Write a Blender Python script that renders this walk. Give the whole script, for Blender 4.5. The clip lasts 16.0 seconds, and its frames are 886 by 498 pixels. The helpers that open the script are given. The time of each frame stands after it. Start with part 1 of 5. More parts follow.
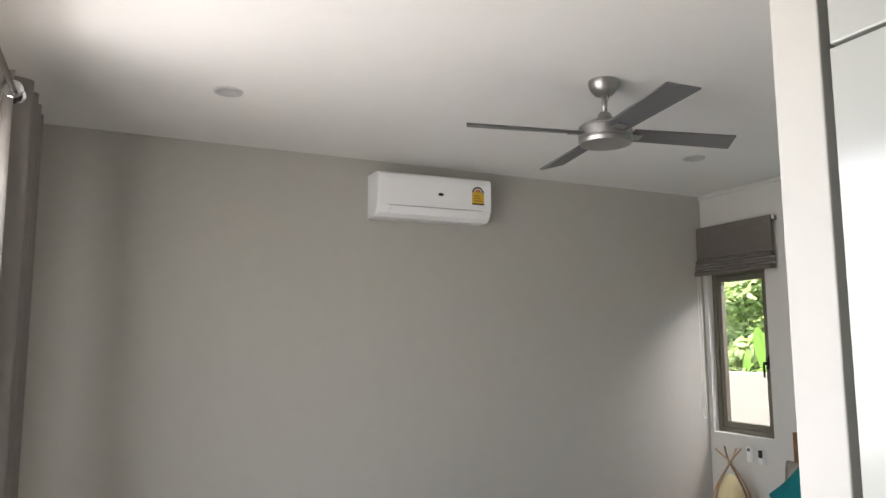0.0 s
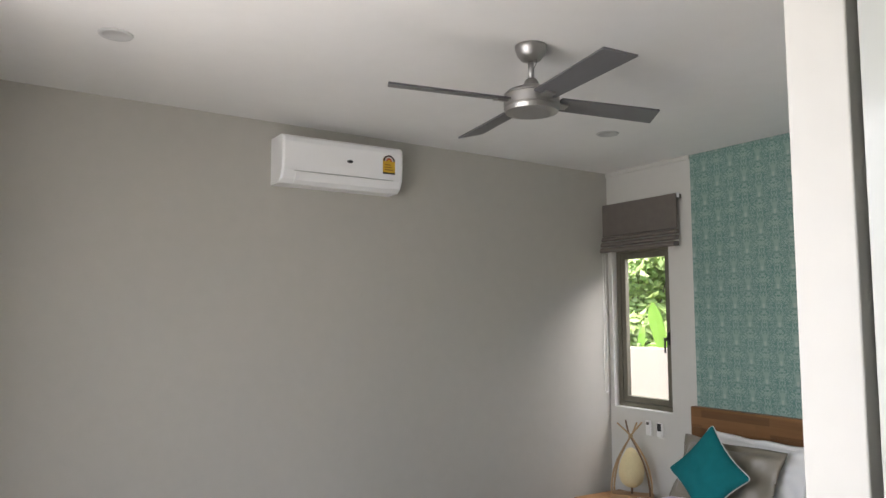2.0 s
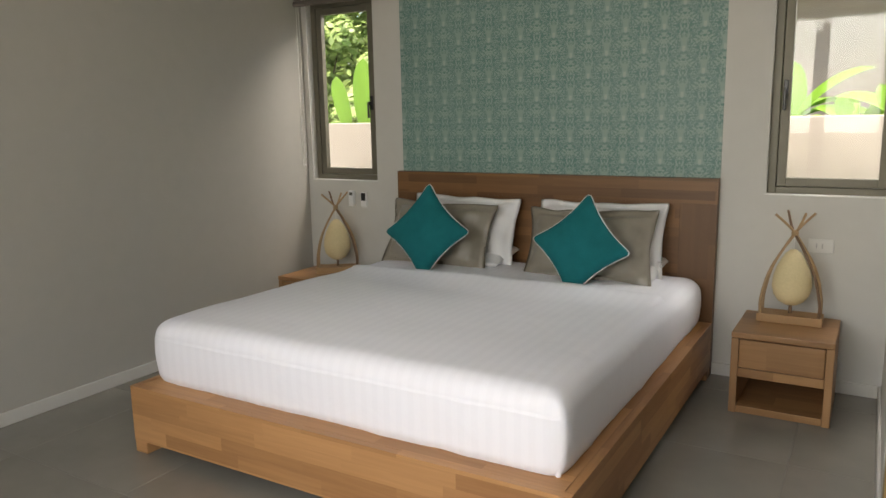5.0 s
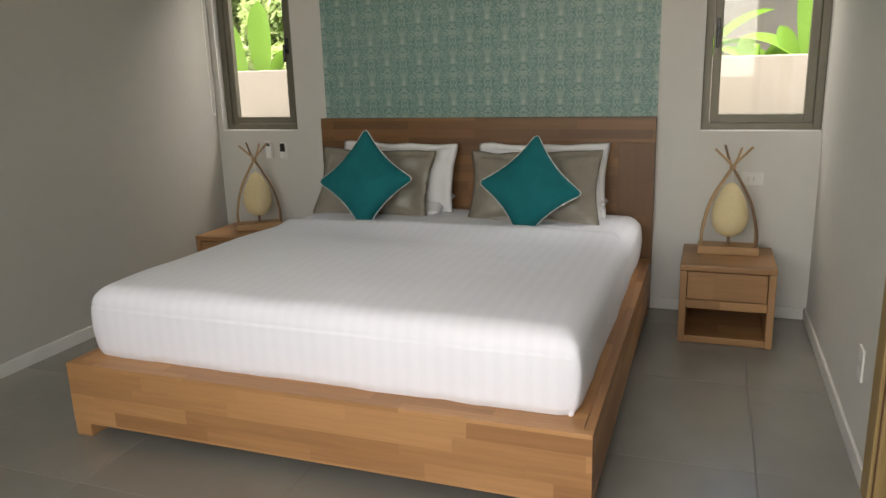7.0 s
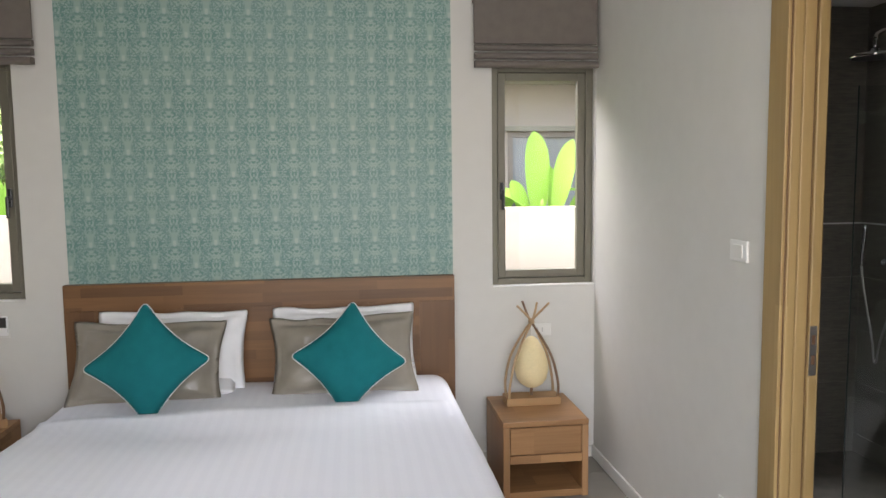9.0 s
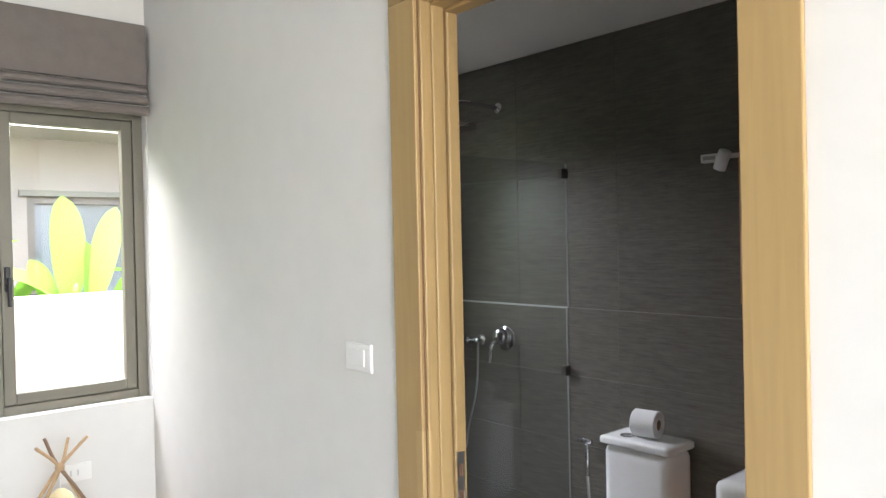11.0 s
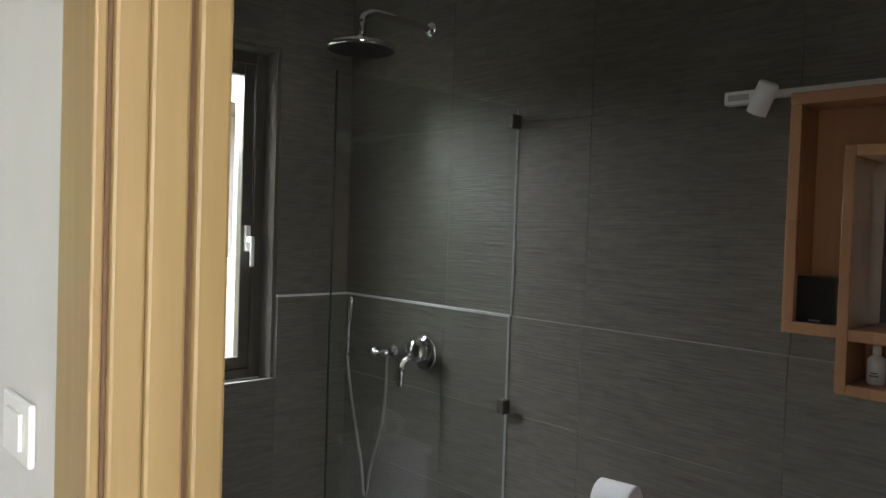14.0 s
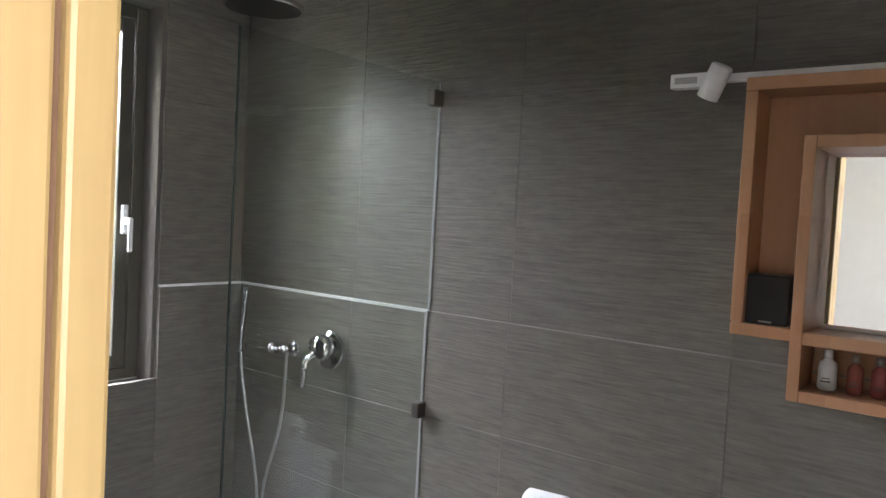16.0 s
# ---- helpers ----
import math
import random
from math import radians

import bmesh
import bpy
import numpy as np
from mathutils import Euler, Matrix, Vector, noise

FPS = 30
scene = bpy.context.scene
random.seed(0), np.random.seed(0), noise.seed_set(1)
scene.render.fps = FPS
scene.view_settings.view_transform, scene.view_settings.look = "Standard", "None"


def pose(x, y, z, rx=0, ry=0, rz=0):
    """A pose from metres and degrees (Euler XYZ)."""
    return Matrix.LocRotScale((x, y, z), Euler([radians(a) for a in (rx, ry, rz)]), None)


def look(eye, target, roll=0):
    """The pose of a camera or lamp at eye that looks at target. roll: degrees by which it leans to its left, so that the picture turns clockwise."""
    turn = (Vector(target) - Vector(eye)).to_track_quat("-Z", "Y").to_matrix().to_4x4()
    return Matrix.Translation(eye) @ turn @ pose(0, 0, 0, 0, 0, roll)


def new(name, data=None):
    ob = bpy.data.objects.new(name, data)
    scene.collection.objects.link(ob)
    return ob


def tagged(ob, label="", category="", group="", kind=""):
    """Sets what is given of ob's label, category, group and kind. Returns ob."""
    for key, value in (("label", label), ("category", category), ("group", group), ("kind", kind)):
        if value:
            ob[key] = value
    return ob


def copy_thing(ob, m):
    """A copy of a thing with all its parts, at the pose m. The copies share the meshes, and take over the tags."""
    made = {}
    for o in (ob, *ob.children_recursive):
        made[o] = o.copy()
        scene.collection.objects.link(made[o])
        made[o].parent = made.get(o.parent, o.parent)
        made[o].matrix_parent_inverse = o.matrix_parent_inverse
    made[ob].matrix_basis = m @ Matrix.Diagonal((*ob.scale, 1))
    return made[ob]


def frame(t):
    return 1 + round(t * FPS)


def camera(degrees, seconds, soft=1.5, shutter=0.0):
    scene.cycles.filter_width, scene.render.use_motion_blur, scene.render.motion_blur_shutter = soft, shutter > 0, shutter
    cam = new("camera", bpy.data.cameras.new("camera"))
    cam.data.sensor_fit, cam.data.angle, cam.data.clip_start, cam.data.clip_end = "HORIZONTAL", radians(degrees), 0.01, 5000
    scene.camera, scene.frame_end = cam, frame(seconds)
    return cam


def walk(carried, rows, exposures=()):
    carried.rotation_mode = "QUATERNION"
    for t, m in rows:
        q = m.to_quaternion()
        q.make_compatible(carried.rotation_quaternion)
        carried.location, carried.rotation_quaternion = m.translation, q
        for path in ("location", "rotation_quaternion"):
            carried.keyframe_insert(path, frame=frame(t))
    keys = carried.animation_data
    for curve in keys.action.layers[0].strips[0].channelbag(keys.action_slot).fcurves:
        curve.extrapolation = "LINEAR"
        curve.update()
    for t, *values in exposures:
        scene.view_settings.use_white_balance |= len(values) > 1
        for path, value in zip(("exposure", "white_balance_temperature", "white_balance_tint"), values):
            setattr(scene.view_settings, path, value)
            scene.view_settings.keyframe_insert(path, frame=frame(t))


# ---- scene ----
from math import sin, cos, pi
from mathutils.bvhtree import BVHTree

# camera
cam = camera(62.1, 16.0)
PATH = [
    (0, (4.416, -4.166, 1.673), (2.601, -3.364, 1.924), -0.3),
    (0.5, (4.241, -4.173, 1.695), (2.496, -3.232, 1.958), -1.0),
    (1, (4.156, -4.183, 1.695), (2.468, -3.146, 1.967), -1.1),
    (1.5, (4.148, -4.183, 1.69), (2.485, -3.097, 1.925), -0.4),
    (2, (4.185, -4.168, 1.679), (2.5, -3.106, 1.861), -0.1),
    (2.5, (4.291, -4.13, 1.671), (2.553, -3.156, 1.851), 0.5),
    (3, (4.329, -4.124, 1.648), (2.558, -3.2, 1.739), 0.6),
    (3.5, (4.209, -4.136, 1.605), (2.513, -3.078, 1.559), 1.0),
    (4, (3.932, -4.132, 1.506), (2.504, -2.757, 1.241), 0.0),
    (4.5, (3.675, -4.071, 1.447), (2.468, -2.504, 1.15), -1.1),
    (5, (3.508, -4.059, 1.412), (2.504, -2.365, 1.059), -1.1),
    (5.2, (3.403, -4.076, 1.368), (2.525, -2.312, 1.023), -0.3),
    (7.3, (3.054, -4.132, 1.355), (2.398, -2.319, 0.848), -1.6),
    (7.5, (3.025, -4.102, 1.402), (2.384, -2.287, 0.878), -1.44),
    (8, (2.82, -4.027, 1.51), (2.336, -2.19, 0.978), -1.33),
    (8.5, (2.493, -4.038, 1.568), (2.335, -2.082, 1.245), -1.41),
    (9, (2.26, -3.947, 1.586), (2.502, -1.986, 1.398), -0.68),
    (9.5, (2.178, -3.824, 1.631), (2.868, -1.945, 1.622), -1.22),
    (10, (2.153, -3.603, 1.632), (3.226, -1.916, 1.694), -0.1),
    (10.2, (2.179, -3.5, 1.644), (3.402, -1.918, 1.681), -0.5),
    (12.3, (3.165, -2.737, 1.571), (4.5, -1.249, 1.528), -1.4),
    (12.5, (3.229, -2.684, 1.57), (4.522, -1.16, 1.518), -1.9),
    (13, (3.345, -2.593, 1.578), (4.634, -1.071, 1.429), 0.3),
    (13.5, (3.355, -2.572, 1.578), (4.676, -1.075, 1.449), 0.8),
    (14, (3.356, -2.525, 1.579), (4.732, -1.075, 1.525), 1.9),
    (14.5, (3.397, -2.395, 1.59), (4.895, -1.07, 1.576), -0.1),
    (15, (3.465, -2.301, 1.588), (5.019, -1.045, 1.51), 2.5),
    (15.5, (3.493, -2.265, 1.594), (5.076, -1.045, 1.514), 2.6),
    (16, (3.451, -2.317, 1.586), (5.035, -1.099, 1.498), 3.1),
]
EXPOSURES = [(0, 2.66, 6700, 16), (2.8, 2.66, 6700, 16), (3.4, 2.52, 6800, 16), (4.0, 2.14, 7600, 13), (5.0, 2.24, 7600, 13), (7.8, 2.22, 7550, 13), (8.5, 2.45, 7450, 13), (9.0, 2.88, 6850, 17), (9.4, 3.25, 6600, 17), (10.2, 3.44, 6450, 17), (12.3, 4.12, 6550, 12), (12.6, 4.02, 6550, 12), (13.2, 3.56, 6600, 12), (13.6, 3.52, 6600, 12), (14.05, 3.54, 6600, 13), (14.5, 4.2, 6600, 14), (15, 4.48, 6400, 15), (16, 4.6, 6400, 16)]
walk(cam, [(t, look(eye, target, roll)) for t, eye, target, roll in PATH], EXPOSURES)

# world, sun, daylight in the glazed south front
world = bpy.data.worlds.new("sky")
scene.world = world
world.use_nodes = True
wn = world.node_tree
sky = wn.nodes.new("ShaderNodeTexSky")
sky.sky_type, sky.sun_disc = "NISHITA", False
sky.sun_elevation, sky.sun_rotation = radians(65), radians(205.5)
sky.air_density, sky.dust_density = 1.0, 3.0
wn.nodes["Background"].inputs[1].default_value = 0.15
wn.links.new(sky.outputs[0], wn.nodes["Background"].inputs[0])


def lamp(name, kind, energy, m, color=(1, 1, 1)):
    data = bpy.data.lights.new(name, kind)
    data.energy, data.color = energy, color
    ob = new(name, data)
    ob.matrix_world = m
    return ob


sun = lamp("sun", "SUN", 2.2, look((-2, -4.2, 10), (0, 0, 0)), (1, 0.95, 0.88))
sun.data.angle = radians(6)
front = lamp("daylight_south_glazing", "AREA", 16.5, look((2.2, -5.1, 1.75), (1.75, -1.8, 0.3)), (0.95, 0.98, 1.0))
bath = lamp("daylight_bathroom_window", "AREA", 26.0, look((4.38, 0.78, 2.67), (4.95, -0.65, 1.1)), (0.90, 0.95, 1.0))
bath.data.shape, bath.data.size, bath.data.size_y = "RECTANGLE", 0.9, 1.3
for nm, lx, tx, power in (("daylight_window_west", 0.95, 0.0, 20), ("daylight_window_east", 2.65, 3.6, 12)):
    sl = lamp(nm, "AREA", power, look((lx, 0.75, 3.0), (tx, -0.6, 1.0)), (1.0, 0.97, 0.94))
    sl.data.shape, sl.data.size, sl.data.size_y = "RECTANGLE", 1.3, 0.8
front.data.shape, front.data.size, front.data.size_y = "RECTANGLE", 2.6, 1.3
front.data.spread = radians(180)

# ------------------------------------------------------------------ materials


def mat(name, color, rough=0.6, metal=0.0, grain=0.0, grain_scale=40.0, bump=0.0, spec=0.5, var=None, stretch=(1, 1, 1)):
    """Principled material with colour variation at two scales and a fine relief."""
    m = bpy.data.materials.new(name)
    m.use_nodes = True
    nt = m.node_tree
    bs = nt.nodes["Principled BSDF"]
    bs.inputs["Roughness"].default_value = rough
    bs.inputs["Metallic"].default_value = metal
    bs.inputs["Specular IOR Level"].default_value = spec
    bs.inputs["Base Color"].default_value = (*color, 1)
    if grain or bump:
        tc = nt.nodes.new("ShaderNodeTexCoord")
        mp = nt.nodes.new("ShaderNodeMapping")
        mp.inputs["Scale"].default_value = stretch
        nt.links.new(tc.outputs["Object"], mp.inputs[0])
        fine = nt.nodes.new("ShaderNodeTexNoise")
        fine.inputs["Scale"].default_value, fine.inputs["Detail"].default_value = grain_scale, 5
        nt.links.new(mp.outputs[0], fine.inputs[0])
        broad = nt.nodes.new("ShaderNodeTexNoise")
        broad.inputs["Scale"].default_value = grain_scale * 0.06
        nt.links.new(mp.outputs[0], broad.inputs[0])
        if grain:
            add = nt.nodes.new("ShaderNodeMath")
            add.operation = "ADD"
            nt.links.new(fine.outputs[0], add.inputs[0])
            nt.links.new(broad.outputs[0], add.inputs[1])
            ramp = nt.nodes.new("ShaderNodeMapRange")
            ramp.inputs[1].default_value, ramp.inputs[2].default_value = 0.6, 1.4
            nt.links.new(add.outputs[0], ramp.inputs[0])
            mix = nt.nodes.new("ShaderNodeMix")
            mix.data_type = "RGBA"
            lo = var or tuple(c * (1 - grain) for c in color)
            hi = color if var else tuple(min(1, c * (1 + grain)) for c in color)
            mix.inputs[6].default_value, mix.inputs[7].default_value = (*lo, 1), (*hi, 1)
            nt.links.new(ramp.outputs[0], mix.inputs[0])
            nt.links.new(mix.outputs[2], bs.inputs["Base Color"])
        if bump:
            bp = nt.nodes.new("ShaderNodeBump")
            bp.inputs["Strength"].default_value, bp.inputs["Distance"].default_value = bump, 0.002
            nt.links.new(fine.outputs[0], bp.inputs["Height"])
            nt.links.new(bp.outputs[0], bs.inputs["Normal"])
    return m


def node(nt, kind, **values):
    n = nt.nodes.new(kind)
    for k, v in values.items():
        if k == "op":
            n.operation = v
        elif k == "v1":
            n.inputs[1].default_value = v
        elif k == "v0":
            n.inputs[0].default_value = v
    return n


def wood(name, light, dark, along="X", block=(0.42, 0.055), rough=0.45, figure=0.5):
    """Butt-jointed timber: staves of differing tone running along one axis, with grain."""
    m = bpy.data.materials.new(name)
    m.use_nodes = True
    nt = m.node_tree
    bs = nt.nodes["Principled BSDF"]
    bs.inputs["Roughness"].default_value = rough
    tc = nt.nodes.new("ShaderNodeTexCoord")
    sep = nt.nodes.new("ShaderNodeSeparateXYZ")
    nt.links.new(tc.outputs["Object"], sep.inputs[0])
    u = {"X": 0, "Y": 1, "Z": 2}[along]
    others = [k for k in range(3) if k != u]
    across = node(nt, "ShaderNodeMath", op="ADD")
    nt.links.new(sep.outputs[others[0]], across.inputs[0])
    nt.links.new(sep.outputs[others[1]], across.inputs[1])
    row = node(nt, "ShaderNodeMath", op="DIVIDE", v1=block[1])
    nt.links.new(across.outputs[0], row.inputs[0])
    fl = node(nt, "ShaderNodeMath", op="FLOOR")
    nt.links.new(row.outputs[0], fl.inputs[0])
    wn1 = nt.nodes.new("ShaderNodeTexWhiteNoise")
    wn1.noise_dimensions = "1D"
    nt.links.new(fl.outputs[0], wn1.inputs["W"])
    lng = node(nt, "ShaderNodeMath", op="DIVIDE", v1=block[0])
    nt.links.new(sep.outputs[u], lng.inputs[0])
    off = node(nt, "ShaderNodeMath", op="ADD")
    nt.links.new(lng.outputs[0], off.inputs[0])
    nt.links.new(wn1.outputs[0], off.inputs[1])
    fl2 = node(nt, "ShaderNodeMath", op="FLOOR")
    nt.links.new(off.outputs[0], fl2.inputs[0])
    cmb = nt.nodes.new("ShaderNodeCombineXYZ")
    nt.links.new(fl.outputs[0], cmb.inputs[0])
    nt.links.new(fl2.outputs[0], cmb.inputs[1])
    wn2 = nt.nodes.new("ShaderNodeTexWhiteNoise")
    wn2.noise_dimensions = "2D"
    nt.links.new(cmb.outputs[0], wn2.inputs["Vector"])
    mp = nt.nodes.new("ShaderNodeMapping")
    sc = [60.0, 60.0, 60.0]
    sc[u] = 3.0
    mp.inputs["Scale"].default_value = sc
    nt.links.new(tc.outputs["Object"], mp.inputs[0])
    addv = nt.nodes.new("ShaderNodeVectorMath")
    addv.operation = "ADD"
    nt.links.new(mp.outputs[0], addv.inputs[0])
    scl = nt.nodes.new("ShaderNodeVectorMath")
    scl.operation = "SCALE"
    scl.inputs["Scale"].default_value = 20
    nt.links.new(wn2.outputs["Color"], scl.inputs[0])
    nt.links.new(scl.outputs[0], addv.inputs[1])
    gr = nt.nodes.new("ShaderNodeTexNoise")
    gr.inputs["Scale"].default_value, gr.inputs["Detail"].default_value, gr.inputs["Distortion"].default_value = 1.0, 6, 0.6
    nt.links.new(addv.outputs[0], gr.inputs[0])
    tone = node(nt, "ShaderNodeMath", op="MULTIPLY", v1=0.62)
    nt.links.new(wn2.outputs[0], tone.inputs[0])
    tot = node(nt, "ShaderNodeMath", op="MULTIPLY_ADD", v1=figure)
    nt.links.new(gr.outputs[0], tot.inputs[0])
    nt.links.new(tone.outputs[0], tot.inputs[2])
    mix = nt.nodes.new("ShaderNodeMix")
    mix.data_type = "RGBA"
    mix.inputs[6].default_value, mix.inputs[7].default_value = (*dark, 1), (*light, 1)
    nt.links.new(tot.outputs[0], mix.inputs[0])
    nt.links.new(mix.outputs[2], bs.inputs["Base Color"])
    bp = nt.nodes.new("ShaderNodeBump")
    bp.inputs["Strength"].default_value, bp.inputs["Distance"].default_value = 0.25, 0.001
    nt.links.new(gr.outputs[0], bp.inputs["Height"])
    nt.links.new(bp.outputs[0], bs.inputs["Normal"])
    return m


def glass(name, tint=(1, 1, 1), rough=0.0, mirrorish=0.035):
    """Thin clear pane: mostly see-through, with a weak reflection."""
    m = bpy.data.materials.new(name)
    m.use_nodes = True
    nt = m.node_tree
    nt.nodes.remove(nt.nodes["Principled BSDF"])
    out = nt.nodes["Material Output"]
    tr = nt.nodes.new("ShaderNodeBsdfTransparent")
    tr.inputs[0].default_value = (*tint, 1)
    gl = nt.nodes.new("ShaderNodeBsdfGlossy")
    gl.inputs["Roughness"].default_value = rough
    mx = nt.nodes.new("ShaderNodeMixShader")
    mx.inputs[0].default_value = mirrorish
    nt.links.new(tr.outputs[0], mx.inputs[1])
    nt.links.new(gl.outputs[0], mx.inputs[2])
    nt.links.new(mx.outputs[0], out.inputs[0])
    return m


def wallpaper_mat():
    """Damask: leafy wreaths in a half-drop repeat, teal on pale grey-green."""
    m = bpy.data.materials.new("damask_wallpaper")
    m.use_nodes = True
    nt = m.node_tree
    bs = nt.nodes["Principled BSDF"]
    bs.inputs["Roughness"].default_value = 0.5
    tc = nt.nodes.new("ShaderNodeTexCoord")
    sep = nt.nodes.new("ShaderNodeSeparateXYZ")
    nt.links.new(tc.outputs["Object"], sep.inputs[0])

    def calc(op, a, b=None, c=None):
        n = nt.nodes.new("ShaderNodeMath")
        n.operation = op
        for k, q in enumerate((a, b, c)):
            if q is None:
                continue
            if isinstance(q, (int, float)):
                n.inputs[k].default_value = q
            else:
                nt.links.new(q, n.inputs[k])
        return n.outputs[0]

    def step(q, lo, hi):
        n = nt.nodes.new("ShaderNodeMapRange")
        n.interpolation_type = "SMOOTHSTEP"
        n.inputs[1].default_value, n.inputs[2].default_value = lo, hi
        nt.links.new(q, n.inputs[0])
        return n.outputs[0]

    u = calc("DIVIDE", sep.outputs[0], 0.207)
    v = calc("DIVIDE", sep.outputs[2], 0.235)
    dark, pale = None, None
    for du, dv in ((0.0, 0.0), (0.5, 0.5)):
        pu = calc("PINGPONG", calc("ADD", u, du), 0.5)
        pv = calc("SUBTRACT", calc("FRACT", calc("ADD", v, dv)), 0.5)
        r = calc("SQRT", calc("ADD", calc("POWER", calc("DIVIDE", pu, 0.385), 2), calc("POWER", calc("DIVIDE", calc("ABSOLUTE", pv), 0.325), 2)))
        cmb = nt.nodes.new("ShaderNodeCombineXYZ")
        nt.links.new(pu, cmb.inputs[0])
        nt.links.new(pv, cmb.inputs[1])
        ns = nt.nodes.new("ShaderNodeTexNoise")
        ns.inputs["Scale"].default_value, ns.inputs["Detail"].default_value, ns.inputs["Distortion"].default_value = 13.0, 2.0, 1.8
        nt.links.new(cmb.outputs[0], ns.inputs[0])
        inside = step(r, 1.18, 0.96)
        leaf = calc("MULTIPLY", calc("MULTIPLY", step(ns.outputs[0], 0.47, 0.54), inside), 0.85)
        ring = calc("MULTIPLY", step(calc("ABSOLUTE", calc("SUBTRACT", r, 0.98)), 0.16, 0.06), step(calc("ADD", pv, calc("MULTIPLY", ns.outputs[0], 0.25)), -0.10, 0.12))
        stem = calc("MULTIPLY", step(pu, 0.055, 0.025), step(calc("ABSOLUTE", calc("SUBTRACT", pv, 0.40)), 0.09, 0.04))
        vein = calc("MULTIPLY", calc("MULTIPLY", step(calc("ABSOLUTE", calc("SUBTRACT", ns.outputs[0], 0.42)), 0.035, 0.015), inside), 0.45)
        d = calc("MAXIMUM", leaf, calc("MULTIPLY", calc("MULTIPLY", ring, 0.75), step(ns.outputs[0], 0.36, 0.50)))
        p = calc("MAXIMUM", stem, vein)
        dark = d if dark is None else calc("MAXIMUM", dark, d)
        pale = p if pale is None else calc("MAXIMUM", pale, p)
    wear = nt.nodes.new("ShaderNodeTexNoise")
    wear.inputs["Scale"].default_value = 3.0
    nt.links.new(tc.outputs["Object"], wear.inputs[0])
    dk = calc("MULTIPLY", dark, calc("MULTIPLY_ADD", wear.outputs[0], 0.5, 0.55))
    mix = nt.nodes.new("ShaderNodeMix")
    mix.data_type = "RGBA"
    mix.inputs[6].default_value, mix.inputs[7].default_value = (0.250, 0.358, 0.322, 1), (0.060, 0.185, 0.166, 1)
    nt.links.new(dk, mix.inputs[0])
    mix2 = nt.nodes.new("ShaderNodeMix")
    mix2.data_type = "RGBA"
    mix2.inputs[7].default_value = (0.46, 0.52, 0.49, 1)
    nt.links.new(calc("MULTIPLY", pale, 0.45), mix2.inputs[0])
    nt.links.new(mix.outputs[2], mix2.inputs[6])
    nt.links.new(mix2.outputs[2], bs.inputs["Base Color"])
    return m


def stripe_linen():
    """White satin-stripe cotton: stripes along the bed, fine weave."""
    m = bpy.data.materials.new("white_satin_stripe_cotton")
    m.use_nodes = True
    nt = m.node_tree
    bs = nt.nodes["Principled BSDF"]
    tc = nt.nodes.new("ShaderNodeTexCoord")
    sep = nt.nodes.new("ShaderNodeSeparateXYZ")
    nt.links.new(tc.outputs["Object"], sep.inputs[0])
    u = node(nt, "ShaderNodeMath", op="MULTIPLY", v1=2 * pi / 0.05)
    nt.links.new(sep.outputs[0], u.inputs[0])
    si = node(nt, "ShaderNodeMath", op="SINE")
    nt.links.new(u.outputs[0], si.inputs[0])
    st = nt.nodes.new("ShaderNodeMapRange")
    st.inputs[1].default_value, st.inputs[2].default_value = -0.25, 0.25
    nt.links.new(si.outputs[0], st.inputs[0])
    mix = nt.nodes.new("ShaderNodeMix")
    mix.data_type = "RGBA"
    mix.inputs[6].default_value, mix.inputs[7].default_value = (0.875, 0.88, 0.94, 1), (0.89, 0.895, 0.955, 1)
    nt.links.new(st.outputs[0], mix.inputs[0])
    nt.links.new(mix.outputs[2], bs.inputs["Base Color"])
    rg = nt.nodes.new("ShaderNodeMapRange")
    rg.inputs[3].default_value, rg.inputs[4].default_value = 0.62, 0.5
    nt.links.new(st.outputs[0], rg.inputs[0])
    nt.links.new(rg.outputs[0], bs.inputs["Roughness"])
    cr = nt.nodes.new("ShaderNodeTexNoise")
    cr.inputs["Scale"].default_value, cr.inputs["Detail"].default_value, cr.inputs["Distortion"].default_value = 5.0, 3.0, 0.8
    nt.links.new(tc.outputs["Object"], cr.inputs[0])
    bp = nt.nodes.new("ShaderNodeBump")
    bp.inputs["Strength"].default_value, bp.inputs["Distance"].default_value = 0.35, 0.012
    nt.links.new(cr.outputs[0], bp.inputs["Height"])
    nt.links.new(bp.outputs[0], bs.inputs["Normal"])
    return m


